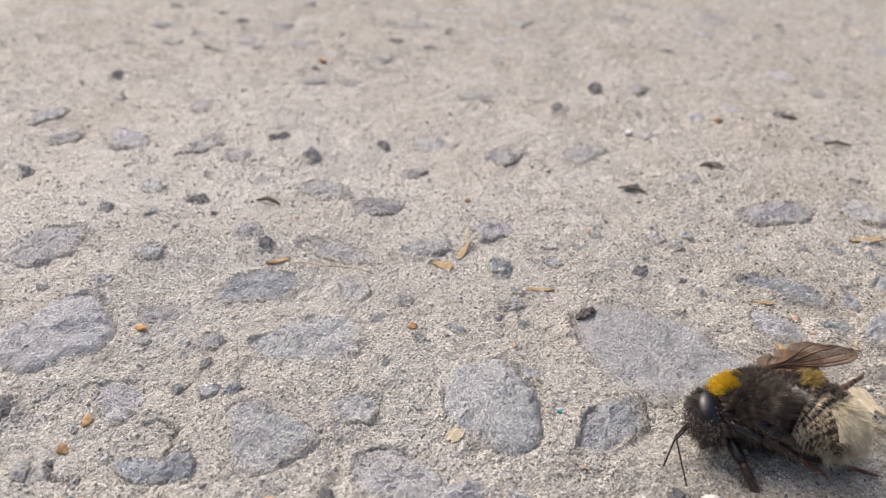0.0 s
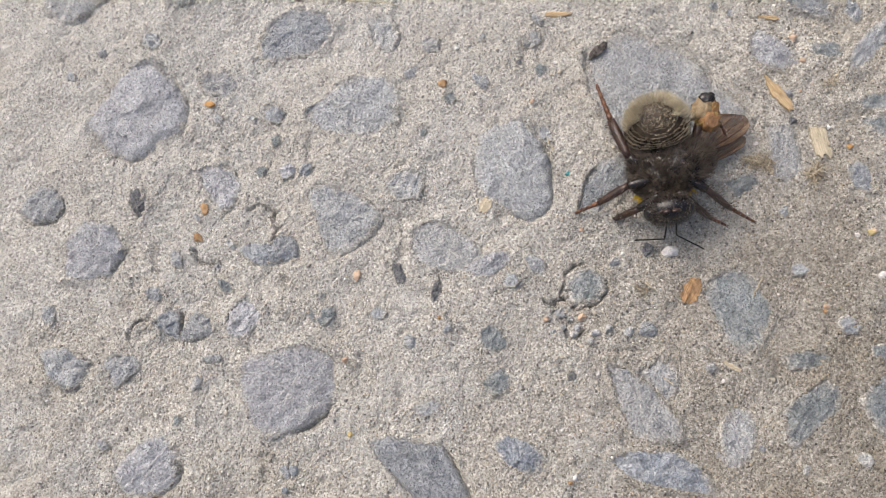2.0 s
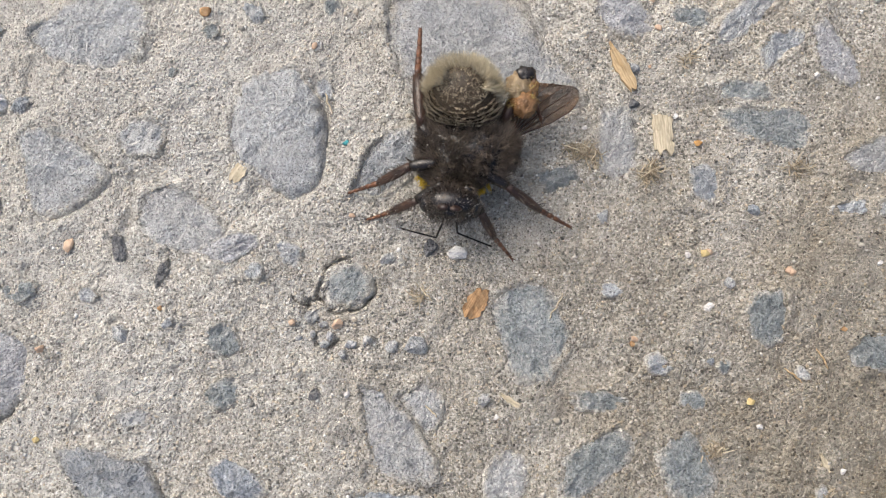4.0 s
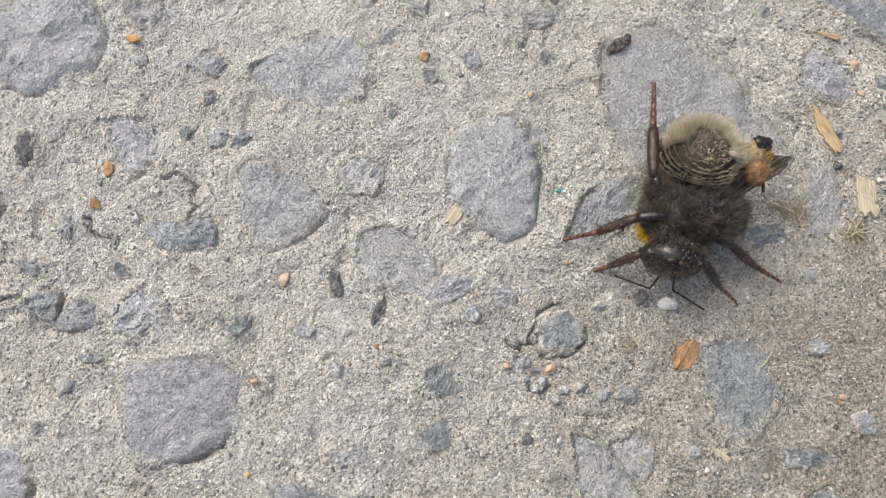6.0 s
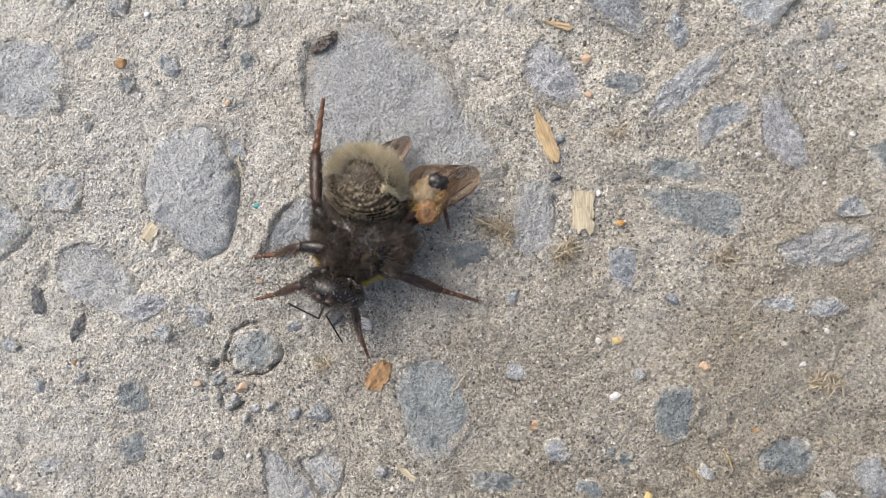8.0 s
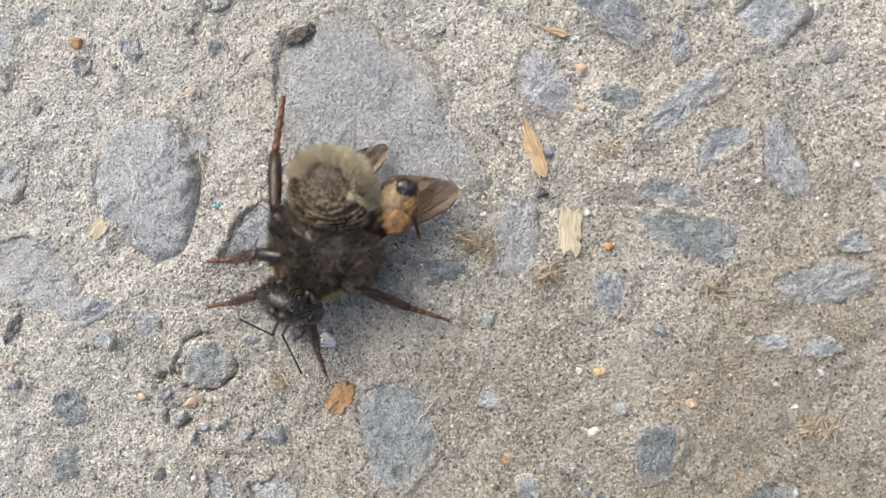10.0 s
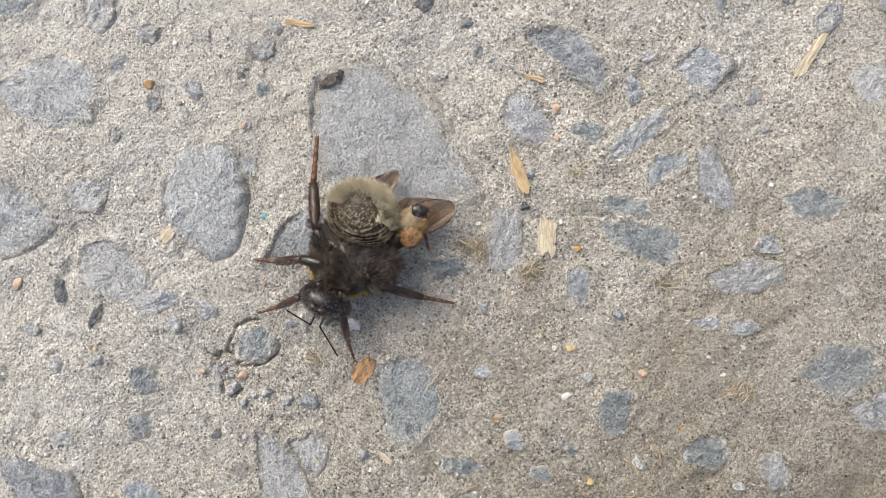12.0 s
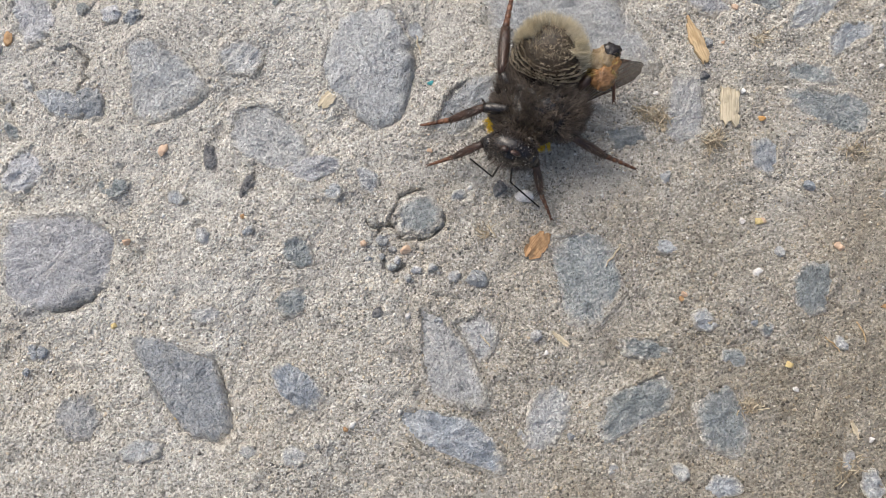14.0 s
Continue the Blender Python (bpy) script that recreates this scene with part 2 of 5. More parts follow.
# ---------------------------------------------------------------- mesh helpers
def mesh_object(name, verts, faces, material, parent=None, label="", smooth=True):
    """A mesh in millimetres."""
    me = bpy.data.meshes.new(name)
    me.from_pydata((np.asarray(verts, float) * MM).tolist(), [], [tuple(f) for f in faces])
    me.materials.append(material)
    if smooth:
        me.polygons.foreach_set("use_smooth", [True] * len(me.polygons))
    me.update()
    ob = new(name, me)
    if parent:
        ob.parent = parent
    if label:
        ob["label"] = label
    return ob


def lattice(seed, size=64):
    return np.random.RandomState(seed).rand(size, size)


def ripple(x, y, wavelength, seed):
    """Smooth value noise in 0..1 on the plane, in millimetres."""
    grid = lattice(seed)
    u, v = np.asarray(x) / wavelength + 1000.0, np.asarray(y) / wavelength + 1000.0
    i, j = np.floor(u).astype(int), np.floor(v).astype(int)
    a, b = u - i, v - j
    a, b = a * a * (3 - 2 * a), b * b * (3 - 2 * b)
    g = lambda p, q: grid[p % 64, q % 64]
    return (g(i, j) * (1 - a) + g(i + 1, j) * a) * (1 - b) + (g(i, j + 1) * (1 - a) + g(i + 1, j + 1) * a) * b


CRACKS = []


def crack(x, y, radius, start, end, width=0.15, depth=1.0):
    """An open crack along part of a circle, in degrees."""
    CRACKS.append((x, y, radius, radians(start), radians(end), width, depth))


BEDS = []


def outline(a, cuts):
    """How far a broken stone reaches at the angles a, in half sizes; cuts: degrees and hundredths of its sides."""
    total = np.full(np.shape(a), 1.45 ** -16)
    for c, far in zip(cuts[::2], cuts[1::2]):
        total = total + np.maximum(0.0, np.cos(a - radians(c)) / (far / 100)) ** 16
    return total ** (-1 / 16)


def bed(x, y, length, width, turn, taper, proud, tone, *cuts):
    """The hollow in which a larger chipping lies."""
    if length > 3.4:
        BEDS.append((x, y, length * 1.08, width * 1.08, radians(turn), cuts, proud))


def bedding(x, y, z):
    """Mortar washed out along parts of a stone's edge, banked up over it along others, and sunk beneath it."""
    for k, (sx, sy, length, width, turn, cuts, proud) in enumerate(BEDS):
        near = np.nonzero((np.abs(x - sx) < length * 0.75 + 2) & (np.abs(y - sy) < length * 0.75 + 2))
        if len(near[0]) == 0:
            continue
        px, py = x[near] - sx, y[near] - sy
        u = (px * math.cos(turn) + py * math.sin(turn)) * 2 / length
        v = (py * math.cos(turn) - px * math.sin(turn)) * 2 / width
        r = np.hypot(u, v)
        rim = outline(np.arctan2(v, u), cuts) if cuts else 1.02
        d = (r - rim) * math.sqrt(length * width) / 2 + 0.5 * (ripple(x[near], y[near], 1.1, 33) - 0.5)
        side = ripple(x[near], y[near], 5.5, 34) * 1.2 - 0.1 + 0.26 * np.cos(np.arctan2(py, px) + 0.6)
        wash = np.clip((side - (0.74 if proud < 0.87 else 0.62)) * 4, 0, 1)
        bank = np.clip((0.56 - side) * 4, 0, 1)
        low = np.clip((-0.4 - d) / 0.8, 0, 1)
        z[near] += (0.20 + 0.45 * proud) * bank * np.exp(-(((d + 0.1) / 0.6) ** 2)) - (0.22 + 0.42 * proud) * (1.0 if proud > 0.55 else 0.3) * wash * np.exp(-(((d - 0.1) / 0.45) ** 2)) - 0.75 * low * low * (3 - 2 * low)
    return z


def ground_z(x, y, bare=False):
    """The mortar's surface in millimetres; bare: without the stones' beds."""
    x, y = np.atleast_1d(np.asarray(x, float)), np.atleast_1d(np.asarray(y, float))
    z = 1.3 * (ripple(x, y, 34, 1) - 0.5) + 0.95 * (ripple(x, y, 9, 2) - 0.5) + 0.55 * (ripple(x, y, 3.1, 3) - 0.5)
    z += 0.36 * (ripple(x, y, 1.25, 4) - 0.5) + 0.24 * (ripple(x, y, 0.62, 5) - 0.5)
    if not bare:
        z = bedding(x, y, z)
    pits = np.clip(ripple(x + 0.8 * ripple(x, y, 1.1, 10), y + 0.8 * ripple(x, y, 0.9, 14), 2.4, 6) - 0.82, 0, 1) * 2.6
    z -= pits * (0.3 + ripple(x, y, 14, 7))
    jag = 0.75 * (ripple(x, y, 1.3, 8) - 0.5)
    for cx, cy, r, a, b, width, depth in CRACKS:
        d = np.hypot(x - cx, y - cy)
        th = np.arctan2(y - cy, x - cx)
        rr = r * (1 + 0.06 * np.sin(3 * th + cx) + 0.04 * np.sin(7 * th + cy)) + jag
        inside = ((th - a) % (2 * np.pi)) < (b - a)
        z = z - inside * depth * np.exp(-(((d - rr) / width) ** 2))
    fade = np.clip((420 - np.hypot(x, y)) / 200, 0, 1)
    z = z * fade - 0.25
    return z if z.size > 1 else float(z[0])


crack(-16.5, -16.5, 2.75, 85, 215, 0.15, 1.0)
crack(-16.5, -16.5, 2.75, -75, 30, 0.14, 0.9)
crack(-16.5, -16.5, 2.8, 240, 290, 0.14, 0.8)
crack(-20.5, -17.6, 1.2, 200, 300, 0.20, 0.9)
crack(-19.0, -19.6, 1.3, 20, 170, 0.22, 1.0)
crack(-17.8, -21.4, 1.4, 180, 330, 0.22, 0.9)
crack(-57.0, -8.5, 2.6, -70, 10, 0.18, 1.0)
crack(-57.2, -8.0, 2.9, 40, 120, 0.18, 0.9)
crack(-62.8, -9.4, 2.9, 200, 290, 0.18, 0.9)
crack(-53.5, -6.5, 1.6, 150, 260, 0.18, 0.8)
crack(-70.3, -21.5, 2.2, 90, 190, 0.18, 1.0)
crack(-68.0, -19.8, 1.6, -60, 40, 0.18, 0.8)


def lay_stones(put):
    put(-52.2, -28.0, 11.4, 9.9, 9, 0, 1.0, "violet", -171, 100, -115, 110, -76, 91, -45, 89, -7, 96, 52, 106, 99, 94, 170, 103)
    put(-47.0, -6.8, 9.4, 7.2, -42, 0, 0.65, "grey", -180, 103, -126, 68, -90, 103, -34, 107, -5, 98, 19, 116, 91, 102, 118, 87)
    put(-24.7, -1.7, 12.5, 9.2, -75, 0, 1.5, "grey", -179, 102, -163, 98, -124, 96, -89, 103, -38, 78, 15, 101, 72, 92, 113, 103)
    put(-32.8, -11.6, 10.4, 6.0, -24, 0, 0.6, "pale", -157, 101, -89, 102, -69, 88, 1, 102, 55, 74, 78, 89, 140, 110, 179, 103)
    put(-28.1, -13.8, 5.9, 2.7, 30, 0, 0.6, "violet", -177, 97, -148, 84, -77, 92, -11, 98, 41, 86, 88, 100)
    put(2.5, -20.0, 10.0, 7.1, -66, 0, 0.4, "teal", -180, 103, -157, 110, -93, 97, -31, 100, 29, 79, 79, 97, 102, 105, 154, 106)
    put(-36.6, -37.6, 12.9, 6.1, -45, 0, 1.1, "blue", -110, 112, -86, 99, -57, 104, -23, 101, 5, 101, 54, 87, 138, 65, 163, 76)
    put(-10.8, -30.7, 11.3, 5.4, -60, 0, 0.5, "pale", -119, 83, -88, 103, -24, 94, -10, 91, 28, 121, 104, 80, 128, 69, 170, 95)
    put(-7.7, -27.8, 5.0, 3.7, -45, 0, 0.3, "pale", -89, 101, 7, 90, 39, 78, 103, 96, 174, 91)
    put(-9.3, -38.4, 11.8, 4.1, -9, 0, 0.8, "slate", -154, 92, -122, 88, -93, 98, -8, 108, 18, 85, 43, 90, 108, 90, 157, 96)
    put(0.4, -35.4, 7.7, 4.0, 69, 0, 0.3, "pale", -156, 89, -134, 91, -88, 102, -39, 99, -4, 99, 47, 111, 90, 103, 134, 80)
    put(9.1, -32.2, 8.9, 4.0, 36, 0, 0.35, "teal", -154, 123, -86, 96, -27, 100, 2, 102, 69, 112, 91, 102, 151, 96, 171, 92)
    put(18.0, -32.0, 7.1, 5.0, -75, 0, 0.4, "teal", -172, 96, -133, 94, -78, 95, -23, 90, -3, 99, 53, 111, 92, 101, 130, 98)
    put(-25.4, -36.2, 5.7, 3.4, -39, 0, 0.5, "slate", -125, 104, -89, 103, -35, 97, 3, 102, 62, 111, 88, 102, 125, 96, 171, 94)
    put(-27.5, -28.0, 3.3, 3.1, 60, 0, 0.4, "teal", -178, 100, -128, 87, -76, 98, -7, 99, 48, 89, 90, 103)
    put(-28.0, -22.7, 3.6, 2.9, -69, 0, 0.4, "teal", -171, 100, -93, 100, -28, 95, 9, 100, 88, 102, 144, 90)
    put(-56.6, -11.4, 4.7, 3.2, 18, 0, 0.7, "blue", -162, 68, -146, 62, -91, 102, -3, 104, 28, 80, 65, 84, 93, 104)
    put(-53.4, -10.7, 4.1, 3.1, -90, 0, 0.8, "blue", -154, 98, -90, 103, -16, 96, 26, 98, 96, 96, 148, 80)
    put(-16.2, -16.6, 4.6, 3.9, 24, 0, 0.3, "teal", -179, 102, -119, 97, -71, 93, -22, 96, 21, 96, 84, 99, 128, 98)
    put(-46.4, -43.3, 5.0, 4.1, -48, 0, 0.3, "pale", -157, 101, -89, 102, -22, 91, 35, 92, 103, 91, 160, 92)
    put(-39.6, -45.2, 4.3, 2.3, 21, 0, 0.3, "grey", -158, 91, -90, 103, -11, 98, 50, 78, 131, 78)
    put(-13.1, -3.8, 11.2, 4.9, 45, 0, 0.28, "blue", -158, 96, -107, 104, -88, 102, -23, 85, 37, 98, 93, 101, 142, 81)
    put(-6.2, 8.3, 20.5, 14.7, -48, 0, 0.5, "grey", -134, 94, -112, 92, -57, 92, -25, 76, -6, 93, 86, 99, 119, 91, 174, 94)
    put(10.0, -0.4, 8.3, 3.8, -87, 0, 0.3, "pale", -91, 103, -89, 103, -18, 101, 19, 94, 87, 103, 114, 95, 179, 102)
    put(10.1, 13.7, 7.4, 4.4, -42, 0, 0.4, "violet", -178, 100, -151, 96, -91, 103, -49, 89, -17, 87, 48, 97, 83, 98, 116, 108)
    put(16.9, 13.6, 4.2, 2.5, -15, 0, 0.3, "teal", -166, 99, -93, 101, -47, 91, 8, 98, 91, 102, 142, 84)
    put(22.6, 14.0, 8.6, 2.8, 48, 0, 0.5, "grey", -166, 96, -128, 101, -96, 99, -65, 108, -1, 102, 56, 101, 94, 101, 150, 97)
    put(26.2, 11.3, 5.7, 2.8, 39, 0, 0.4, "blue", -87, 98, -11, 102, 43, 74, 123, 84, 171, 85)
    put(31.7, 10.4, 8.1, 3.5, -54, 0, 0.4, "violet", -145, 82, -123, 82, -58, 92, -22, 84, 31, 104, 93, 100, 175, 103)
    put(21.2, 19.5, 3.3, 2.0, -54, 0, 0.3, "blue", -160, 67, -90, 103, 1, 101, 69, 89, 102, 105)
    put(22.4, 6.0, 5.9, 2.2, -3, 0, 0.25, "teal", -165, 101, -94, 102, -53, 91, 11, 94, 90, 103, 148, 85)
    put(24.8, 2.3, 9.7, 4.4, 0, 0, 0.35, "teal", -160, 74, -124, 59, -90, 103, -5, 98, 25, 114, 95, 96, 118, 107)
    put(36.9, 0.3, 9.2, 3.6, 24, 0, 0.35, "pale", -178, 101, -142, 89, -95, 98, -63, 116, 6, 94, 38, 87, 90, 103, 127, 113)
    put(38.9, 4.4, 3.0, 2.0, 15, 0, 0.3, "blue", -113, 89, -84, 104, 10, 85, 91, 102, 162, 82)
    put(19.2, -3.7, 4.3, 3.1, -78, 0, 0.5, "blue", -173, 98, -89, 101, -32, 88, 29, 89, 84, 95, 147, 107)
    put(25.5, -17.1, 5.7, 4.2, -84, 0, 0.4, "teal", -178, 101, -146, 98, -88, 101, -25, 102, 25, 84, 70, 84, 113, 109)
    put(35.9, -19.6, 5.5, 3.7, 9, 0, 0.35, "teal", -174, 101, -134, 108, -90, 103, -24, 100, 19, 93, 81, 98, 139, 87)
    put(33.4, -5.5, 4.0, 1.5, 12, 0, 0.25, "blue", -177, 97, -121, 90, -81, 101, 6, 93, 90, 103)
    put(37.8, -5.2, 3.6, 1.8, 15, 0, 0.25, "blue", -178, 100, -119, 91, -59, 87, 25, 77, 87, 98)
    put(14.8, -22.4, 2.6, 2.2, -42, 0, 0.3, "blue", -125, 80, -44, 77, 5, 102, 89, 102, 165, 93)
    put(-73.7, 7.9, 11.5, 10.8, 36, 0, 1.4, "violet", -169, 90, -144, 94, -100, 99, -93, 100, -43, 110, -1, 100, 85, 107, 107, 84)
    put(-45.0, 8.2, 11.8, 8.6, -12, 0, 0.6, "grey", -145, 115, -90, 103, -43, 107, -6, 100, 14, 106, 74, 108, 113, 82, 148, 59)
    put(-62.7, 11.5, 5.6, 4.0, 3, 0, 0.4, "pale", -170, 83, -115, 74, -30, 93, 20, 94, 90, 103)
    put(-52.7, 18.9, 10.1, 6.9, 12, 0, 0.5, "blue", -92, 101, -36, 97, 4, 101, 62, 95, 120, 85, 154, 81, 179, 101)
    put(-40.8, 18.0, 6.7, 3.7, -75, 0, 0.3, "pale", -90, 103, -32, 80, 45, 82, 100, 99, 174, 92)
    put(-85.1, -4.1, 5.1, 4.7, 54, 0, 0.6, "grey", -141, 84, -80, 97, -23, 88, 32, 98, 89, 102, 168, 99)
    put(-77.8, -10.4, 7.5, 6.8, 81, 0, 0.9, "violet", -180, 103, -151, 91, -112, 89, -52, 93, 0, 103, 54, 104, 93, 101, 106, 111)
    put(-72.7, -4.4, 4.2, 2.0, -69, 0, 0.7, "dark", -138, 85, -74, 93, 8, 92, 90, 103, 178, 103)
    put(-67.6, -20.1, 3.6, 3.1, -33, 0, 0.9, "blue", -117, 88, -66, 97, 25, 68, 92, 102, 176, 100)
    put(-64.2, -20.2, 3.8, 3.5, -3, 0, 1.0, "grey", -88, 100, -65, 95, 14, 86, 69, 86, 153, 72, 172, 88)
    put(-58.4, -19.5, 5.1, 3.9, 57, 0, 0.6, "violet", -174, 99, -134, 95, -98, 93, -27, 100, 18, 92, 91, 102, 137, 97)
    put(-80.6, -24.4, 6.3, 4.0, -39, 0, 0.6, "grey", -134, 89, -89, 103, -8, 102, 16, 100, 102, 85, 147, 74)
    put(-73.3, -24.9, 4.5, 3.5, 36, 0, 0.6, "grey", -171, 104, -89, 102, -26, 99, 38, 71, 91, 103, 163, 94)
    put(-69.2, -36.9, 7.6, 6.2, 21, 0, 0.6, "violet", -133, 102, -91, 102, -19, 93, 22, 101, 95, 96, 119, 89, 178, 101)
    put(-62.0, -2.1, 6.8, 4.1, -60, 0, 0.5, "violet", -94, 101, -76, 107, 5, 96, 24, 90, 92, 101, 135, 82, 171, 87)
    put(-55.1, 7.1, 2.9, 2.5, -63, 0, 0.4, "blue", -91, 103, -39, 85, 34, 80, 108, 89, 175, 94)
    put(4.0, -4.3, 4.6, 2.8, 17, -0.11, 0.3, "teal", -166, 80, -66, 87, -3, 92, 87, 81)
    put(43.8, -20.2, 4.0, 3.6, -65, -0.13, 0.3, "grey")
    put(-20.2, 3.2, 2.6, 2.1, -64, 0.02, 0.3, "blue")
    put(-35.8, -30.8, 3.9, 1.9, 10, 0.05, 0.3, "pale")
    put(-52.9, -37.7, 1.9, 1.7, -76, 0.01, 0.4, "blue")
    put(18.8, -38.6, 3.7, 2.4, 5, 0.07, 0.3, "blue")
    put(-24.2, -43.0, 2.8, 2.3, -42, -0.00, 0.3, "pale")
    put(9.5, -26.2, 5.5, 2.2, 3, 0.04, 0.2, "teal", -170, 89, -95, 94, -25, 90, 48, 95, 108, 92)
    put(-39.2, -14.6, 3.0, 1.6, -73, 0.08, 0.7, "dark")
    put(-34.8, -17.0, 2.8, 1.0, 75, 0.09, 0.4, "dark")
    put(-37.9, -22.9, 1.8, 1.5, -65, 0.03, 0.5, "grey")
    put(-25.6, -15.8, 2.2, 1.9, -9, 0.00, 0.4, "blue")
    put(-9.1, -22.1, 2.4, 1.8, 12, 0.01, 0.8, "blue")
    put(-1.8, -37.2, 1.2, 1.0, 90, 0.02, 0.4, "pale")
    put(-62.0, -24.4, 2.4, 1.2, 10, 0.11, 0.6, "grey")
    put(-83.1, 27.1, 10.4, 7.6, 64, 0.05, 0.68, "pale")
    put(-44.4, 27.9, 11.9, 5.1, -20, 0.11, 0.38, "pale")
    put(-32.1, 29.7, 8.0, 4.6, 25, -0.02, 0.52, "pale")
    put(-22.7, 35.3, 6.2, 5.6, -13, -0.04, 0.60, "violet")
    put(-40.5, 41.5, 7.2, 5.2, 7, -0.05, 0.45, "pale")
    put(-48.7, 45.8, 8.9, 5.4, -9, 0.04, 0.38, "pale")
    put(-85.6, 62.6, 9.2, 7.0, -45, 0.05, 0.45, "violet")
    put(-68.6, 25.0, 4.4, 3.3, -10, -0.06, 0.52, "pale")
    put(-57.1, 31.7, 4.8, 3.9, -54, -0.03, 0.52, "violet")
    put(-53.8, 27.7, 3.7, 2.3, -59, -0.02, 0.8, "dark")
    put(-52.7, 58.4, 4.3, 3.5, -74, 0.15, 0.7, "dark")
    put(-22.2, 25.6, 4.1, 3.3, -73, 0.00, 0.7, "blue")
    put(-3.6, 25.4, 2.7, 2.0, 64, -0.05, 0.6, "dark")
    put(-35.4, 54.0, 4.9, 4.1, 27, 0.04, 0.30, "pale")
    put(-64.8, 56.5, 5.4, 5.3, 4, 0.00, 0.38, "pale")
    put(-5.5, 63.6, 9.2, 5.9, 60, 0.00, 0.38, "pale")
    put(-19.8, 60.9, 7.5, 5.8, 40, 0.00, 0.38, "pale")
    put(20.0, 42.7, 12.5, 6.6, 21, 0.02, 0.38, "violet")
    put(-67.4, 41.1, 3.8, 2.6, 23, 0.04, 0.6, "dark")
    put(-41.2, 65.0, 3.4, 2.0, 90, -0.15, 0.8, "dark")
    put(-7.8, 85.9, 5.8, 2.1, 72, -0.02, 0.8, "dark")
    put(2.2, 99.8, 6.1, 3.1, 76, -0.11, 0.8, "dark")
    put(-0.2, 49.5, 3.5, 2.0, 31, 0.07, 0.5, "dark")
    put(16.2, 59.6, 3.9, 3.3, 50, 0.02, 0.6, "dark")
    put(-101.1, 97.0, 4.6, 2.4, -68, 0.11, 0.6, "dark")
    put(36.9, 84.4, 6.2, 3.6, 42, 0.06, 0.6, "dark")
    put(-97.6, 50.3, 3.5, 1.8, -59, 0.05, 0.7, "dark")
    put(13.9, 22.2, 11.6, 4.1, -27, 0.02, 0.4, "blue", -91, 94, -3, 94, 38, 82, 139, 84, 170, 87)
    put(28.6, 22.9, 6.0, 5.2, 20, 0.08, 0.3, "blue", -160, 97, -121, 92, -42, 90, 41, 88, 128, 88)
    put(41.9, 31.1, 4.0, 3.0, 45, 0.04, 0.60, "pale")
    put(43.2, 9.8, 6.9, 3.6, 8, -0.01, 0.3, "teal", -163, 92, -95, 94, -20, 89, 63, 91, 130, 95)
    put(49.0, -7.8, 8.9, 6.1, 19, -0.08, 0.3, "teal", -142, 89, -58, 90, 8, 95, 67, 93, 137, 91)
    put(53.1, -12.1, 4.8, 4.1, 28, 0.09, 0.3, "grey", -164, 86, -111, 91, -16, 79, 94, 78)
    put(47.3, 24.2, 5.3, 4.3, -81, -0.07, 0.3, "pale", -160, 79, -63, 90, -9, 88, 91, 79)
    put(-19.6, -19.9, 1.6, 1.2, 30, 0, 0.9, "grey")
    put(-18.1, -22.5, 1.3, 0.9, 5, 0, 0.8, "pale")
    put(-15.5, -22.4, 1.2, 0.9, 20, 0, 0.8, "violet")
    put(-11.4, -22.3, 1.5, 1.3, 60, 0, 0.6, "pale")
    put(-18.4, -20.6, 1.0, 0.8, 10, 0, 0.9, "pale")
    put(-19.4, -21.6, 0.9, 0.7, 60, 0, 0.8, "grey")
    put(-17.6, -21.8, 1.0, 0.7, 100, 0, 0.8, "violet")
    put(-16.2, -23.4, 0.9, 0.8, 0, 0, 0.8, "pale")
    put(-13.9, -21.9, 1.1, 0.9, 40, 0, 0.7, "pale")
    put(-20.6, -22.2, 0.9, 0.8, 40, 0, 0.8, "pale")
    put(-12.4, -27.3, 1.3, 1.1, 15, 0, 0.8, "blue")
    put(-18.7, -27.5, 1.4, 1.0, 70, 0, 0.8, "dark")
    put(-2.0, -26.9, 1.6, 1.2, 40, 0, 0.8, "pale")
    put(-48.6, -19.5, 3.2, 2.4, 12, 0, 0.5, "teal")
    put(-53.3, -0.5, 2.6, 2.0, 0, 0, 0.6, "violet")
    put(-51.0, -0.6, 2.0, 1.5, 40, 0, 0.6, "blue")
    put(-28.2, 10.9, 3.0, 2.0, 140, 0, 0.6, "blue")
    put(-32.3, 8.5, 2.0, 1.8, 0, 0, 0.5, "teal")
    put(-38.1, -3.2, 5.5, 4.2, 25, 0.1, 0.4, "pale")
    put(-37.4, 12.5, 2.2, 1.6, 30, 0, 0.5, "grey")


lay_stones(bed)


def axis_steps(lo, hi, fine_lo, fine_hi, fine, coarse):
    """Coordinates close together in the middle, wider round it, then growing out to the horizon."""
    mid = np.arange(fine_lo, fine_hi + fine / 2, fine)
    left = np.arange(lo, fine_lo - coarse / 2, coarse)
    right = np.arange(fine_hi + coarse, hi + coarse / 2, coarse)
    out = [hi]
    step = coarse * 2
    while out[-1] < 60000:
        out.append(out[-1] + step)
        step *= 1.6
    outer_r = np.array(out[1:])
    out = [lo]
    step = coarse * 2
    while out[-1] > -60000:
        out.append(out[-1] - step)
        step *= 1.6
    outer_l = np.array(out[1:])[::-1]
    return np.concatenate([outer_l, left, mid, right, outer_r])


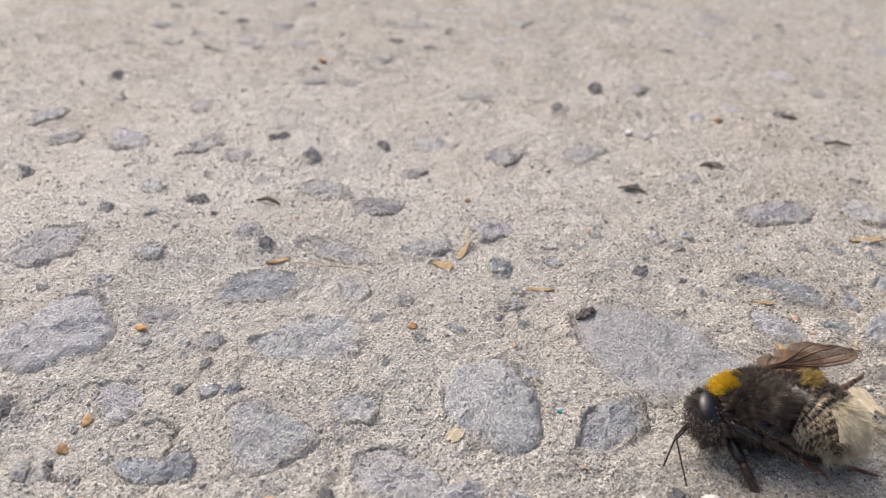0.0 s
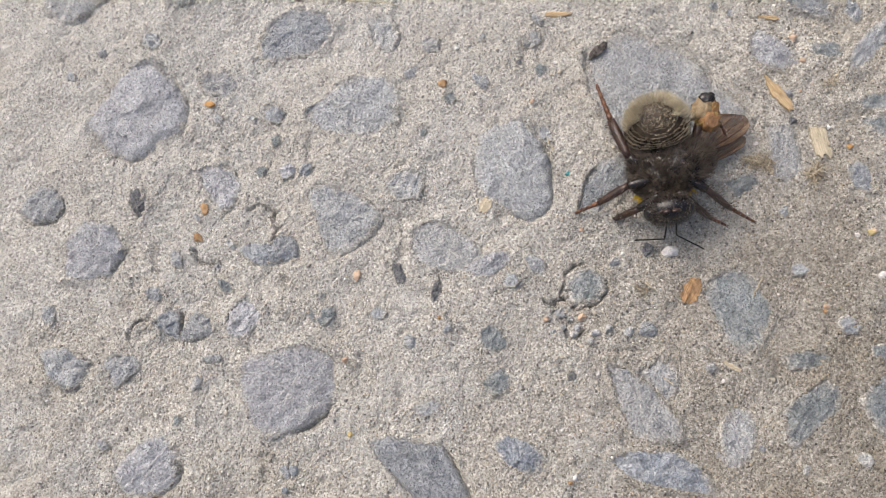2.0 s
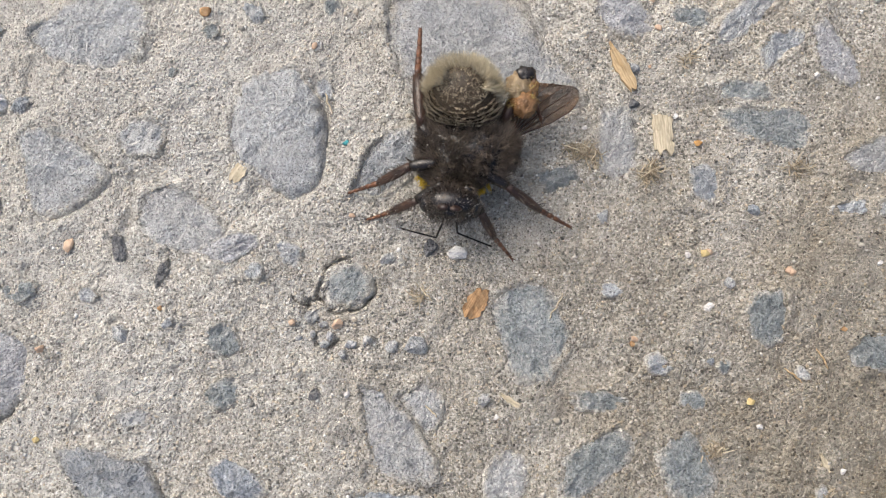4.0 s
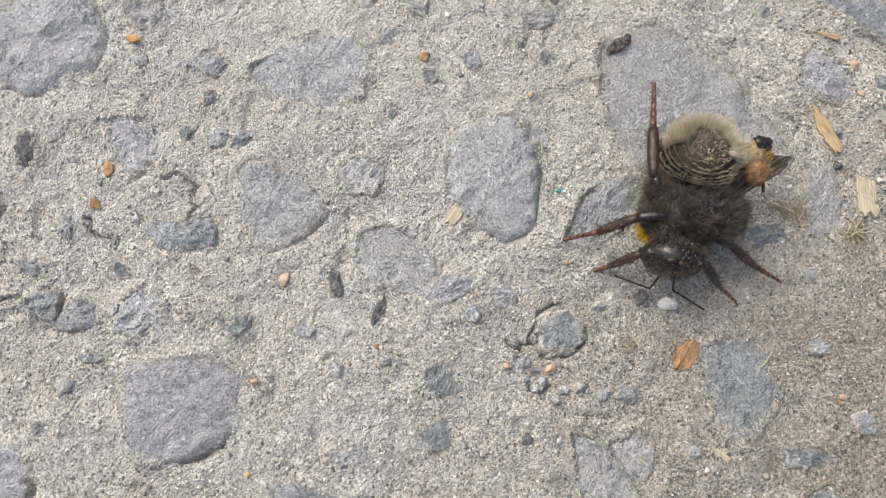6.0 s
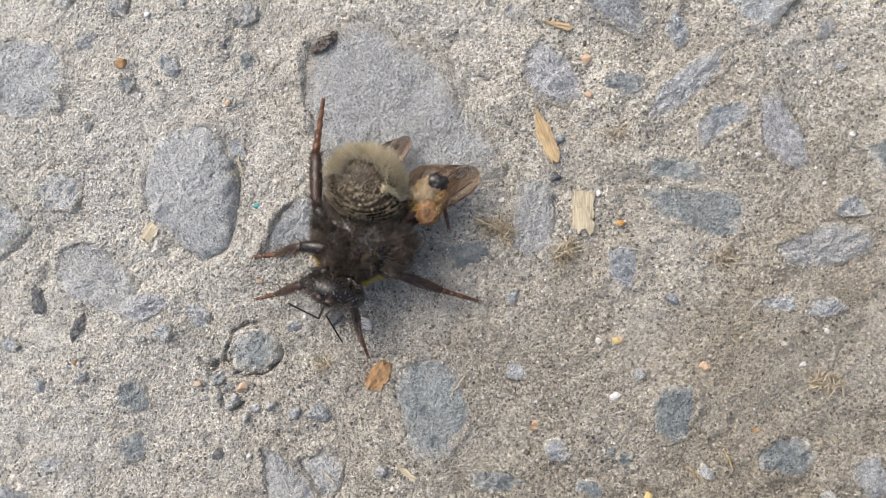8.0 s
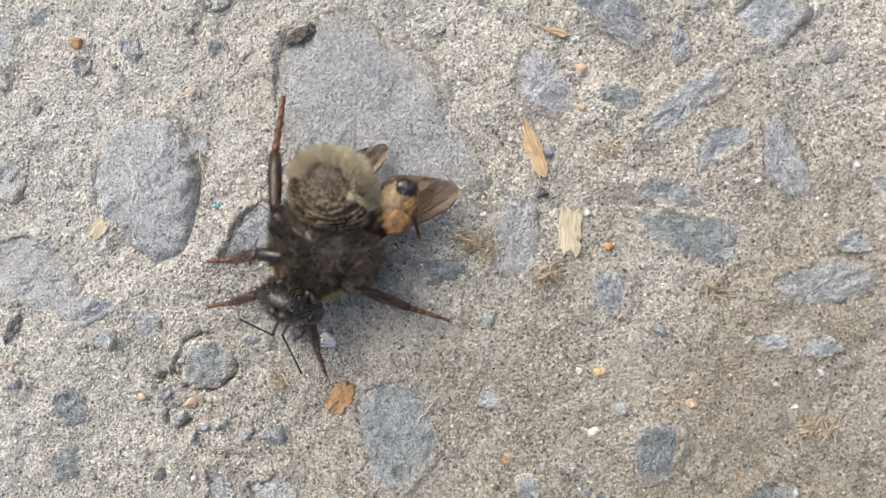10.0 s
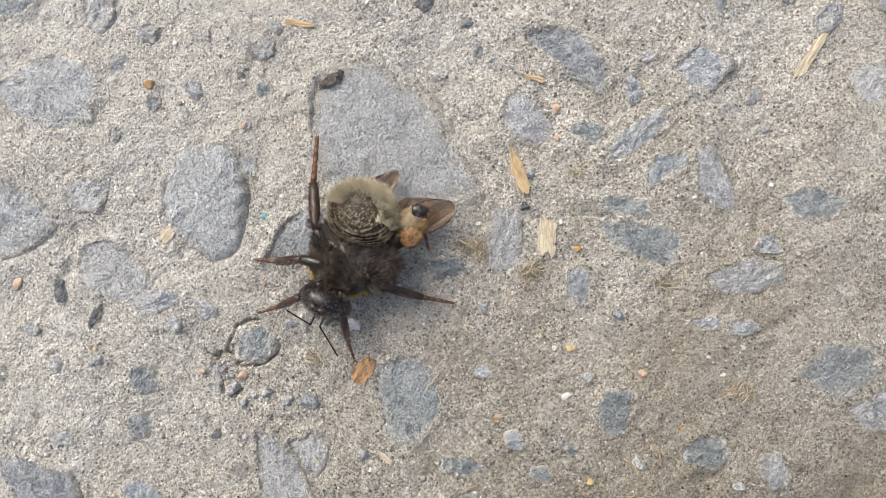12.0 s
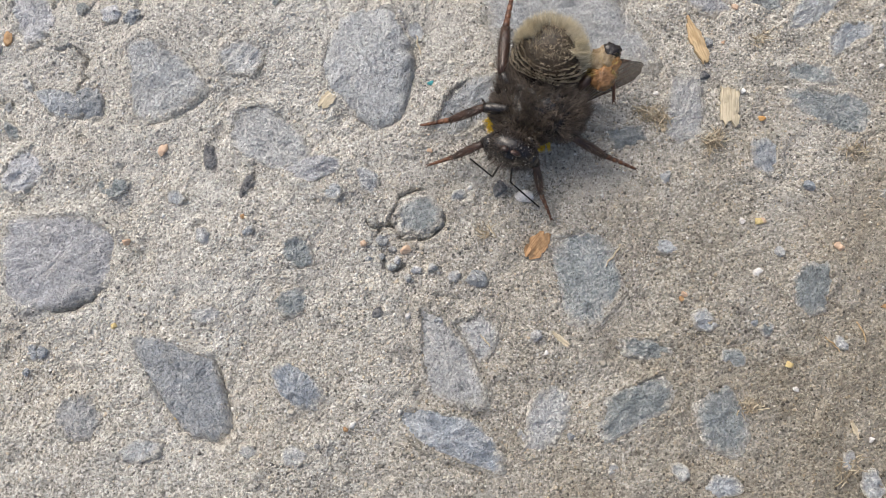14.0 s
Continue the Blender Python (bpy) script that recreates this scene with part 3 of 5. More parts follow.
def build_ground():
    xs = axis_steps(-150, 120, -76, 44, 0.19, 0.8)
    ys = axis_steps(-70, 250, -50, 28, 0.19, 0.8)
    gx, gy = np.meshgrid(xs, ys, indexing="xy")
    verts = np.stack([gx, gy, ground_z(gx, gy)], -1).reshape(-1, 3)
    w, h = len(xs), len(ys)
    i = np.arange(w * h).reshape(h, w)
    faces = np.stack([i[:-1, :-1], i[:-1, 1:], i[1:, 1:], i[1:, :-1]], -1).reshape(-1, 4)
    me = bpy.data.meshes.new("ground")
    me.vertices.add(len(verts))
    me.vertices.foreach_set("co", (verts * MM).ravel())
    me.loops.add(faces.size)
    me.loops.foreach_set("vertex_index", faces.ravel())
    me.polygons.add(len(faces))
    me.polygons.foreach_set("loop_start", np.arange(0, faces.size, 4))
    me.polygons.foreach_set("loop_total", np.full(len(faces), 4))
    me.polygons.foreach_set("use_smooth", np.ones(len(faces), bool))
    me.update(calc_edges=True)
    me.materials.append(SAND)
    ob = new("ground", me)
    return tagged(ob, "worn grey-tan paved ground, dusty mortar round embedded chippings", "ground", kind="structure")


GROUND = build_ground()


# ---------------------------------------------------------------- bumblebee
def ball(centre, radii, rings=14, around=20, rough=0.0, seed=0):
    """An ellipsoid's vertices and faces, its poles on the y axis; rough: how uneven it is."""
    verts, faces = [], []
    for i in range(rings + 1):
        a = math.pi * i / rings
        for j in range(around):
            b = 2 * math.pi * j / around
            d = Vector((math.sin(a) * math.cos(b), math.cos(a), math.sin(a) * math.sin(b)))
            k = 1 + rough * (noise.noise(d * 2.3 + Vector((seed, 0, 0))) + 0.5 * noise.noise(d * 5.1 + Vector((0, seed, 0))))
            verts.append([centre[n] + d[n] * radii[n] * k for n in range(3)])
    for i in range(rings):
        for j in range(around):
            k = (j + 1) % around
            faces.append((i * around + j, i * around + k, (i + 1) * around + k, (i + 1) * around + j))
    return verts, faces


def tube(points, radii, around=8, squash=1.0):
    """A closed tube through points."""
    verts, faces = [], []
    pts = [Vector(p) for p in points]
    side = Vector((0.31, 0.17, 0.93))
    for i, p in enumerate(pts):
        d = (pts[min(i + 1, len(pts) - 1)] - pts[max(i - 1, 0)]).normalized()
        u = d.cross(side).normalized()
        v = d.cross(u)
        for j in range(around):
            b = 2 * math.pi * j / around
            verts.append(p + (u * math.cos(b) + v * math.sin(b) * squash) * radii[i])
    n = len(pts)
    for i in range(n - 1):
        for j in range(around):
            k = (j + 1) % around
            faces.append((i * around + j, i * around + k, (i + 1) * around + k, (i + 1) * around + j))
    faces.append(tuple(range(around))[::-1])
    faces.append(tuple(range((n - 1) * around, n * around)))
    return [tuple(v) for v in verts], faces


def join(*pieces):
    verts, faces = [], []
    for v, f in pieces:
        k = len(verts)
        verts += list(v)
        faces += [tuple(i + k for i in face) for face in f]
    return verts, faces


def strands(roots, ways, lengths, width, bend, rng, mat=0.0, per=16):
    """Single hairs, each a thin tapering blade that bends over; mat: how far they stick together in tufts."""
    n = len(roots)
    if mat > 0:
        heart = rng.choice(n, max(1, n // per), replace=False)
        near = heart[np.argmin(((roots[:, None, :] - roots[None, heart, :]) ** 2).sum(-1), axis=1)]
        goal = roots[near] + ways[near] / np.linalg.norm(ways[near], axis=1, keepdims=True) * lengths[near, None]
        ways = ways / np.linalg.norm(ways, axis=1, keepdims=True) * (1 - mat) + mat * (goal - roots) / lengths[:, None]
        bend = bend * np.ones((n, 3))
        bend = bend * (1 - mat) + bend[near] * mat
    ways = ways / np.linalg.norm(ways, axis=1, keepdims=True)
    side = np.cross(ways, rng.normal(size=(n, 3)))
    side /= np.linalg.norm(side, axis=1, keepdims=True)
    ln = lengths[:, None]
    w = width * (0.7 + 0.6 * rng.rand(n, 1))
    middle = roots + ways * ln * 0.55 + bend * ln * 0.16
    tip = roots + ways * ln * 0.95 + bend * ln * 0.55
    verts = np.stack([roots - side * w / 2, roots + side * w / 2, middle + side * w * 0.38, middle - side * w * 0.38, tip], 1).reshape(-1, 3)
    k = np.arange(n) * 5
    faces = [f for i in k.tolist() for f in ((i, i + 1, i + 2, i + 3), (i + 3, i + 2, i + 4))]
    return verts, faces


def coat(name, rng, roots, normals, length, material, parent, width=0.045, lie=(0, -0.5, 0), wild=0.35, clump=0.35, label="", mat=0.55, per=16):
    """Fur rooted on a surface: clumped, swept over and uneven."""
    n = len(roots)
    # Neighbouring hairs lean the same way.
    lean = np.stack([ripple(roots[:, 0] * 1.3 + roots[:, 2], roots[:, 1] * 1.3, 0.9, s) - 0.5 for s in (11, 12, 13)], 1) * 2
    ways = normals + clump * lean + wild * rng.normal(size=(n, 3)) * 0.5 + np.asarray(lie) * 0.7
    lengths = length * (0.55 + 0.6 * rng.rand(n))
    v, f = strands(roots, ways, lengths, width, np.asarray(lie) + 0.5 * lean, rng, mat, per)
    return mesh_object(name, v, f, material, parent, label, smooth=False)


# The bee's own space, in millimetres: y to the head, z out of the back, x to its right; the thorax is at the origin.
def abdomen_at(s):
    """The bent abdomen's axis: place, heading and radius at s in 0..1."""
    phi = 1.72 * s
    r = 4.2
    place = np.array([0, -2.3 - r * math.sin(phi), 0.1 - r * (1 - math.cos(phi))])
    heading = np.array([0, -math.cos(phi), -math.sin(phi)])
    radius = 3.05 * math.sqrt(max(0.004, 1 - ((0.42 - s) / 0.62) ** 2 if s < 0.42 else 1 - ((s - 0.42) / 0.58) ** 2.4))
    return place, heading, radius


def abdomen_point(s, th, swell=1.0):
    """A point on the abdomen and its normal; th = 90 degrees is the back."""
    p, h, r = abdomen_at(s)
    out = np.array([0, -h[2], h[1]]) * -1.0       # towards the back
    if out[2] < 0 and s < 0.4:
        out = -out
    side = np.array([1.0, 0, 0])
    d = side * math.cos(th) + out * math.sin(th)
    return p + d * r * swell * np.array([1.13, 1, 1]), d + h * (s - 0.45) * 1.3


def tapered_leg(points, radii, name, parent, rng, hairs=70):
    """thigh mesh (the part that is keyed) with shin and foot under it; points are in bee space, the thigh's root is the origin."""
    root = Vector(points[0])
    rel = [Vector(p) - root for p in points]

    def run(a, b, ra, rb, bulge):
        pts, rad = [], []
        for i in range(7):
            k = i / 6
            pts.append(a.lerp(b, k))
            rad.append((ra + (rb - ra) * k) * (1 + bulge * math.sin(math.pi * min(1, k * 1.05))))
        return pts, rad
    thigh = mesh_object(name, *tube(*run(rel[0], rel[1], radii[0], radii[1], 0.35), 10), CHITIN, parent)
    thigh.location = root * MM
    mesh_object("shin", *tube(*run(rel[1], rel[2], radii[1] * 0.80, radii[2], 0.35), 9, 0.8), SHIN, thigh)
    foot = []
    for i in range(5):
        a, b = rel[2].lerp(rel[3], i / 5), rel[2].lerp(rel[3], (i + 1.0) / 5)
        w = radii[3] * (1.55 - 0.16 * i)
        foot.append(tube([a, a.lerp(b, 0.5), b], [w * 0.78, w, w * 0.92], 7))
    out = (rel[3] - rel[2]).normalized()
    across = out.cross(Vector((0.2, 0.1, 1))).normalized()
    for s in (-1, 1):
        foot.append(tube([rel[3], rel[3] + out * 0.22 + across * 0.16 * s, rel[3] + out * 0.42 + across * 0.12 * s], [0.05, 0.04, 0.01], 5))
    mesh_object("foot", *join(*foot), TOE, thigh)
    # Bristles along thigh and shin.
    t = rng.rand(hairs, 1)
    upper = rng.rand(hairs, 1) < 0.45
    a0, a1, a2 = (np.array(r) for r in rel[:3])
    base = np.where(upper, a0 + (a1 - a0) * t, a1 + (a2 - a1) * t)
    way = rng.normal(size=(hairs, 3))
    along = np.where(upper, a1 - a0, a2 - a1)
    along = along / np.linalg.norm(along, axis=1, keepdims=True)
    way -= along * (way * along).sum(1, keepdims=True)
    way /= np.linalg.norm(way, axis=1, keepdims=True)
    v, f = strands(base + way * radii[1] * 0.6, way + along * 0.45, 0.40 + 0.75 * rng.rand(hairs), 0.05, along * 0.3, rng)
    mesh_object("bristle", v, f, BLACK_FUR, thigh, smooth=False)
    specks = []
    for k in range(26):
        q, leg_bone = rng.rand(), rng.randint(1, 3)
        at = rel[leg_bone].lerp(rel[leg_bone + 1], q) + Vector(rng.normal(size=3)).normalized() * radii[leg_bone] * 0.9
        r = 0.03 + 0.035 * rng.rand() ** 2
        specks.append(ball(tuple(at), (r, r, r), 3, 5))
    mesh_object("leg_dust", *join(*specks), SPECK, thigh, "specks of pale dust")
    return thigh


def wing(name, length, width, parent, cells):
    """A wing along -y with its root at the origin: a thin folded membrane with raised veins."""
    verts, faces = [], []
    rows, cols = 22, 21
    for i in range(rows + 1):
        u = i / rows
        k = min(1.0, max(0.0, (u - 0.25) / 0.5))
        w = width * (0.13 + 0.87 * k * k * (3 - 2 * k)) * (1 - max(0.0, u - 0.86) ** 2 * 20)
        for j in range(cols + 1):
            v = j / cols
            x = (v - 0.30) * w + 0.10 * width * math.sin(u * 2.6)
            z = 0.06 * k * math.sin(v * 29) + 0.10 * math.sin(v * 9 + u * 3) + 0.18 * math.sin(u * 7)
            verts.append((x, -length * u * (1 - 0.13 * k * (v - 0.30) ** 2 * 4), z))
    for i in range(rows):
        for j in range(cols):
            a = i * (cols + 1) + j
            faces.append((a, a + 1, a + cols + 2, a + cols + 1))
    n = len(verts)
    verts += [(x, y, z - 0.02) for x, y, z in verts]
    faces += [tuple(k + n for k in f[::-1]) for f in faces]
    ob = mesh_object(name, verts, faces, WING, parent)
    for j0, j1, end in cells:
        j0, j1 = j0 * 3, j1 * 3
        pts = []
        for i in range(0, int(rows * end) + 1):
            k = i / max(1, rows * end)
            j = (j0 + (j1 - j0) * k)
            a = verts[i * (cols + 1) + int(j)]
            b = verts[i * (cols + 1) + min(cols, int(j) + 1)]
            q = j - int(j)
            pts.append((a[0] + (b[0] - a[0]) * q, a[1], a[2] + (b[2] - a[2]) * q + 0.02))
        mesh_object("vein", *tube(pts, [0.10 * (1 - 0.6 * i / len(pts)) for i in range(len(pts))], 6), VEIN, ob)
    return ob


def build_bee():
    rng = np.random.RandomState(7)
    bee = new("bumblebee")
    tagged(bee, "furry black bumblebee, yellow collar, cream tail, struggling on its back", "bumblebee")

    # Thorax and its fur.
    thorax = mesh_object("thorax", *ball((0, 0, 0), (3.35, 3.1, 2.7), 14, 22, 0.05, 3), CHITIN, bee)
    d = rng.normal(size=(30000, 3))
    d /= np.linalg.norm(d, axis=1, keepdims=True)
    collar = (d[:, 1] + 0.10 * rng.normal(size=len(d)) > 0.48) & (d[:, 1] < 0.95) & (d[:, 2] > np.where(d[:, 0] < 0, 0.0, 0.15))
    band = (d[:, 1] < -0.72) & (d[:, 2] > 0.30)
    belly = (d[:, 2] < -0.35) & (rng.rand(len(d)) < 0.45)
    root, nrm = d * np.array([3.35, 3.1, 2.7]), d
    rest = ~(collar | band | belly)
    coat("thorax_fur", rng, root[rest], nrm[rest], 0.95, BLACK_FUR, thorax, 0.036, (0, -0.45, 0), 1.0, 1.0, "", 0.5, 14)
    coat("belly_fur", rng, root[belly], nrm[belly], 1.0, SOOT_FUR, thorax, 0.034, (0, -0.5, 0), 1.0, 1.2, "grey-brown fur under the thorax")
    hips = rng.normal(size=(17000, 3))
    hips /= np.linalg.norm(hips, axis=1, keepdims=True)
    hips = hips[hips[:, 2] < 0.25]
    chest = np.array([1.15, -1.1, -1.0])
    mesh_object("chest", *ball(chest, (4.6, 2.9, 1.9), 12, 20, 0.12, 9), CHITIN, thorax)
    coat("chest_fur", rng, hips * np.array([4.6, 2.9, 1.9]) + chest, hips, 1.3, BLACK_FUR, thorax, 0.038, (0, -0.3, 0), 1.1, 1.3, "", 0.62, 15)
    coat("collar_fur", rng, root[collar], nrm[collar], 1.05, YELLOW_FUR, thorax, 0.06, (0, 0.6, 0.1), 0.3, 0.3, "bright yellow fur collar")
    coat("hind_thorax_fur", rng, root[band][::2], nrm[band][::2], 1.1, BAND_FUR, thorax, 0.05, (0, -0.3, 0.1), 0.4, 0.5, "dull yellow fur")

    # Abdomen: overlapping rings, then fur in bands.
    abdomen = mesh_object("abdomen", *ball((0, -4.4, -1.2), (2.3, 2.5, 2.1), 10, 18), CHITIN, bee)
    edges = [0.0, 0.16, 0.34, 0.52, 0.68, 0.83, 0.985]
    for k in range(6):
        verts, faces, around = [], [], 30
        a, b = edges[k], edges[k + 1] + 0.02
        levels = 6
        for i in range(levels + 1):
            s = min(0.995, a + (b - a) * i / levels)
            swell = 0.965 + 0.05 * (i / levels)
            for j in range(around):
                verts.append(abdomen_point(s, 2 * math.pi * j / around, swell)[0])
        for i in range(levels):
            for j in range(around):
                m = (j + 1) % around
                faces.append((i * around + j, i * around + m, (i + 1) * around + m, (i + 1) * around + j))
        if k == 5:
            faces.append(tuple(range(levels * around, (levels + 1) * around)))
        mesh_object("abdomen_ring", verts, faces, TAIL_SKIN if k > 3 else CHITIN, abdomen)

    def belt(name, s0, s1, th0, th1, count, length, material, width=0.045, wild=0.4, label="", lie=0.55):
        th = np.radians(th0 + (th1 - th0) * rng.rand(count))
        s = np.clip(s0 + (s1 - s0) * rng.rand(count) + 0.010 * np.sin(3 * th + 40 * s0) + 0.007 * np.sin(7 * th + 90 * s0) + 0.006 * rng.normal(size=count), 0.01, 0.997)
        both = [abdomen_point(a, b) for a, b in zip(s, th)]
        head = np.array([abdomen_at(a)[1] for a in s])
        roots, normals = np.array([p for p, _ in both]), np.array([q for _, q in both])
        n = len(roots)
        lean = np.stack([ripple(roots[:, 0] * 1.3 + roots[:, 2], roots[:, 1] * 1.3, 0.9, q) - 0.5 for q in (21, 22, 23)], 1)
        ways = normals + head * lie + wild * rng.normal(size=(n, 3)) * 0.5 + lean * 0.6
        v, f = strands(roots, ways, length * (0.55 + 0.6 * rng.rand(n)), width, head * 0.5 + lean * 0.5, rng, 0.4, 12)
        mesh_object(name, v, f, material, abdomen, label, smooth=False)
    belt("abdomen_fur", 0.02, 0.70, -5, 185, 4200, 0.75, BLACK_FUR, 0.036)
    belt("belly_fur", 0.08, 0.90, 185, 355, 2600, 0.34, BLACK_FUR, 0.036, label="short dark belly fur", lie=0.9)
    belt("tail_tip_fur", 0.78, 0.995, 0, 360, 900, 0.20, SOOT_FUR, 0.034, 1.0, "short brown fur round the tail tip", 0.3)
    belt("tail_tip_fur", 0.93, 0.997, 0, 360, 520, 0.28, FRINGE_FUR, 0.034, 1.0, "short tan fur round the tail tip", 0.3)
    belt("yellow_band", 0.17, 0.33, 8, 172, 1700, 0.9, BAND_FUR, label="dull yellow fur band")
    belt("tail_fur", 0.58, 0.93, -8, 188, 6500, 1.2, CREAM_FUR, 0.036, 0.6, "cream-white tail fur", 0.75)
    # Pale fringes along the hind edge of each belly plate, closing to rings round the tip.
    for at, thick, th0, th1, count, length in ((0.30, 0.022, 172, 368, 480, 0.65), (0.43, 0.022, 168, 372, 620, 0.68), (0.56, 0.022, 165, 375, 700, 0.66), (0.67, 0.022, 155, 385, 720, 0.62),
                                               (0.77, 0.022, 110, 410, 760, 0.56), (0.86, 0.018, 20, 380, 560, 0.48), (0.915, 0.010, 0, 360, 380, 0.4), (0.95, 0.008, 0, 360, 340, 0.38), (0.980, 0.006, 0, 360, 230, 0.32)):
        belt("belly_fringe", at, at + thick, th0, th1, count, length, FRINGE_FUR, 0.036, 0.7, "tan fringe of fur", 0.9)

    # Head: a flattened face, big eyes, jaws and feelers.
    head = mesh_object("head", *ball((0, 4.1, -1.5), (2.85, 1.7, 2.55), 12, 20, 0.03, 5), CHITIN, bee)
    for s in (-1, 1):
        mesh_object("eye", *ball((2.25 * s, 4.35, -1.35), (0.72, 0.92, 1.55), 10, 16), EYE, head, "glossy black eye")
        mesh_object("jaw", *tube([(0.95 * s, 4.6, -3.35), (0.68 * s, 4.75, -3.95), (0.15 * s, 4.8, -4.25)], [0.36, 0.33, 0.16], 8, 0.7), SHIN, head)
    mesh_object("face_plate", *ball((0, 5.0, -2.5), (1.05, 0.7, 1.05), 9, 14, 0.04, 6), CHITIN, head, "glossy black face plate")
    d = rng.normal(size=(4200, 3))
    d /= np.linalg.norm(d, axis=1, keepdims=True)
    keep = (np.abs(d[:, 0]) < 0.78) & ~((d[:, 2] < -0.35) & (d[:, 1] > -0.3) & (rng.rand(len(d)) < 0.7))
    coat("head_fur", rng, (d * np.array([2.85, 1.7, 2.55]) + np.array([0, 4.1, -1.5]))[keep], d[keep], 0.75, BLACK_FUR, head, 0.034, (0, 0.2, -0.2), 0.9, 0.8)
    # Pale dust caught on face and fur.
    for name, count, centre, size, under in (("face_dust", 170, (0, 4.1, -1.5), (2.85, 1.7, 2.55), head), ("chest_dust", 90, (0.2, -0.6, -1.1), (4.4, 3.0, 2.6), thorax)):
        pieces = []
        for _ in range(count):
            q = rng.normal(size=3)
            q[2] = -abs(q[2])
            q /= np.linalg.norm(q)
            r = 0.022 + 0.03 * rng.rand() ** 2
            pieces.append(ball(tuple(np.array(centre) + q * np.array(size) * 1.01), (r, r, r), 3, 5))
        mesh_object(name, *join(*pieces), SPECK, under, "specks of pale dust")
    return bee


# Lying poses: the thorax's place in millimetres, the way to the head and the way out of the back.
def lying(x, y, z, ahead, back):
    f = Vector(ahead).normalized()
    r = f.cross(Vector(back)).normalized()
    u = r.cross(f)
    m = Matrix((r, f, u)).transposed().to_4x4()
    m.translation = Vector((x, y, z)) * MM
    return m


REST = lying(-7.0, -5.2, 3.9, (-0.21, -0.975, -0.10), (0.05, 0.09, -1))
INTO = REST.inverted()


def own(x, y, z):
    """A place of the world, in millimetres, in the space of the bee at rest."""
    p = INTO @ (Vector((x, y, z)) * MM)
    return tuple(p / MM)


BEE = build_bee()
leg_rng = np.random.RandomState(19)
LEGS, ENDS = {}, {}


def leg(key, radii, *places, hairs=70):
    LEGS[key] = tapered_leg([own(*p) for p in places], radii, "leg", BEE, leg_rng, hairs)
    ENDS[key] = (Vector(own(*places[-1])) - Vector(own(*places[0]))) * MM
    return LEGS[key]


leg("hind_left", (0.45, 0.52, 0.52, 0.24), (-8.8, -3.4, 5.6), (-10.2, -2.0, 5.8), (-10.6, 3.2, 5.0), (-10.5, 8.6, 3.0), hairs=700)
leg("middle_left", (0.42, 0.50, 0.38, 0.19), (-8.7, -5.6, 6.0), (-11.4, -5.7, 5.4), (-14.6, -6.7, 2.6), (-17.7, -7.2, 0.45), hairs=320)
leg("front_left", (0.38, 0.46, 0.32, 0.17), (-8.5, -7.6, 5.9), (-10.9, -9.2, 4.8), (-13.6, -10.4, 2.3), (-16.2, -11.3, 0.45), hairs=240)
leg("front_right", (0.38, 0.46, 0.32, 0.17), (-6.5, -8.0, 5.9), (-5.3, -10.5, 4.6), (-4.2, -12.7, 2.2), (-2.6, -14.8, 0.45), hairs=240)
leg("middle_right", (0.42, 0.50, 0.38, 0.19), (-5.2, -6.2, 5.7), (-2.0, -7.0, 4.8), (1.9, -7.6, 2.2), (5.5, -7.9, 0.45), hairs=320)
hind = leg("hind_right", (0.46, 0.54, 0.50, 0.20), (-5.0, -3.8, 5.8), (-2.4, -2.2, 5.6), (0.1, 2.0, 7.0), (1.7, -1.8, 3.6), hairs=300)


def pollen_lump(name, at, radii, material, seed, label):
    v, f = ball((0, 0, 0), radii, 14, 20, 0.34, seed)
    ob = mesh_object(name, v, f, material, hind, label)
    ob.location = (Vector(own(*at)) - Vector(own(-5.0, -3.8, 5.8))) * MM
    return ob


pollen_lump("pollen_load", (-0.35, -0.75, 6.5), (1.2, 1.3, 1.1), POLLEN, 3, "amber lump of pollen")
pollen_lump("pollen_load", (-0.75, 0.75, 6.6), (1.3, 1.45, 1.05), CREAM, 8, "cream lump of pollen")
pollen_lump("pollen_load", (-1.9, 0.5, 6.5), (0.6, 0.65, 0.55), CREAM, 9, "cream lump of pollen")
pollen_lump("pollen_load", (0.35, 0.6, 6.2), (0.85, 1.45, 0.9), POLLEN, 11, "amber lump of pollen")
pollen_lump("knee_cap", (-0.05, 1.85, 6.95), (0.95, 0.8, 0.65), CHITIN, 4, "black leg joint")
tuft_rng = np.random.RandomState(5)
tuft = tuft_rng.normal(size=(420, 3))
tuft /= np.linalg.norm(tuft, axis=1, keepdims=True)
tuft_at = np.array(Vector(own(-0.45, 0.1, 6.5)) - Vector(own(-5.0, -3.8, 5.8)))
coat("pollen_brush", tuft_rng, tuft * np.array([1.15, 1.6, 0.9]) + tuft_at, tuft, 0.75, BAND_FUR, hind, 0.045, (0, 0, 0), 0.5, 0.4, "golden bristles round the pollen")


def feeler(key, *places):
    """A feeler: a short shaft and a jointed whip."""
    pts = [Vector(own(*p)) for p in places]
    root = pts[0]
    rel = [p - root for p in pts]
    shaft = mesh_object("antenna", *tube([rel[0], rel[0].lerp(rel[1], 0.5), rel[1]], [0.11, 0.12, 0.105], 8), CHITIN, BEE)
    shaft.location = root * MM
    joints = []
    for i in range(9):
        a, b = rel[1].lerp(rel[2], i / 9), rel[1].lerp(rel[2], (i + 0.94) / 9)
        joints.append(tube([a, a.lerp(b, 0.5), b], [0.08, 0.10, 0.085], 7))
    mesh_object("whip", *join(*joints), CHITIN, shaft)
    LEGS[key] = shaft
    ENDS[key] = rel[2] * MM


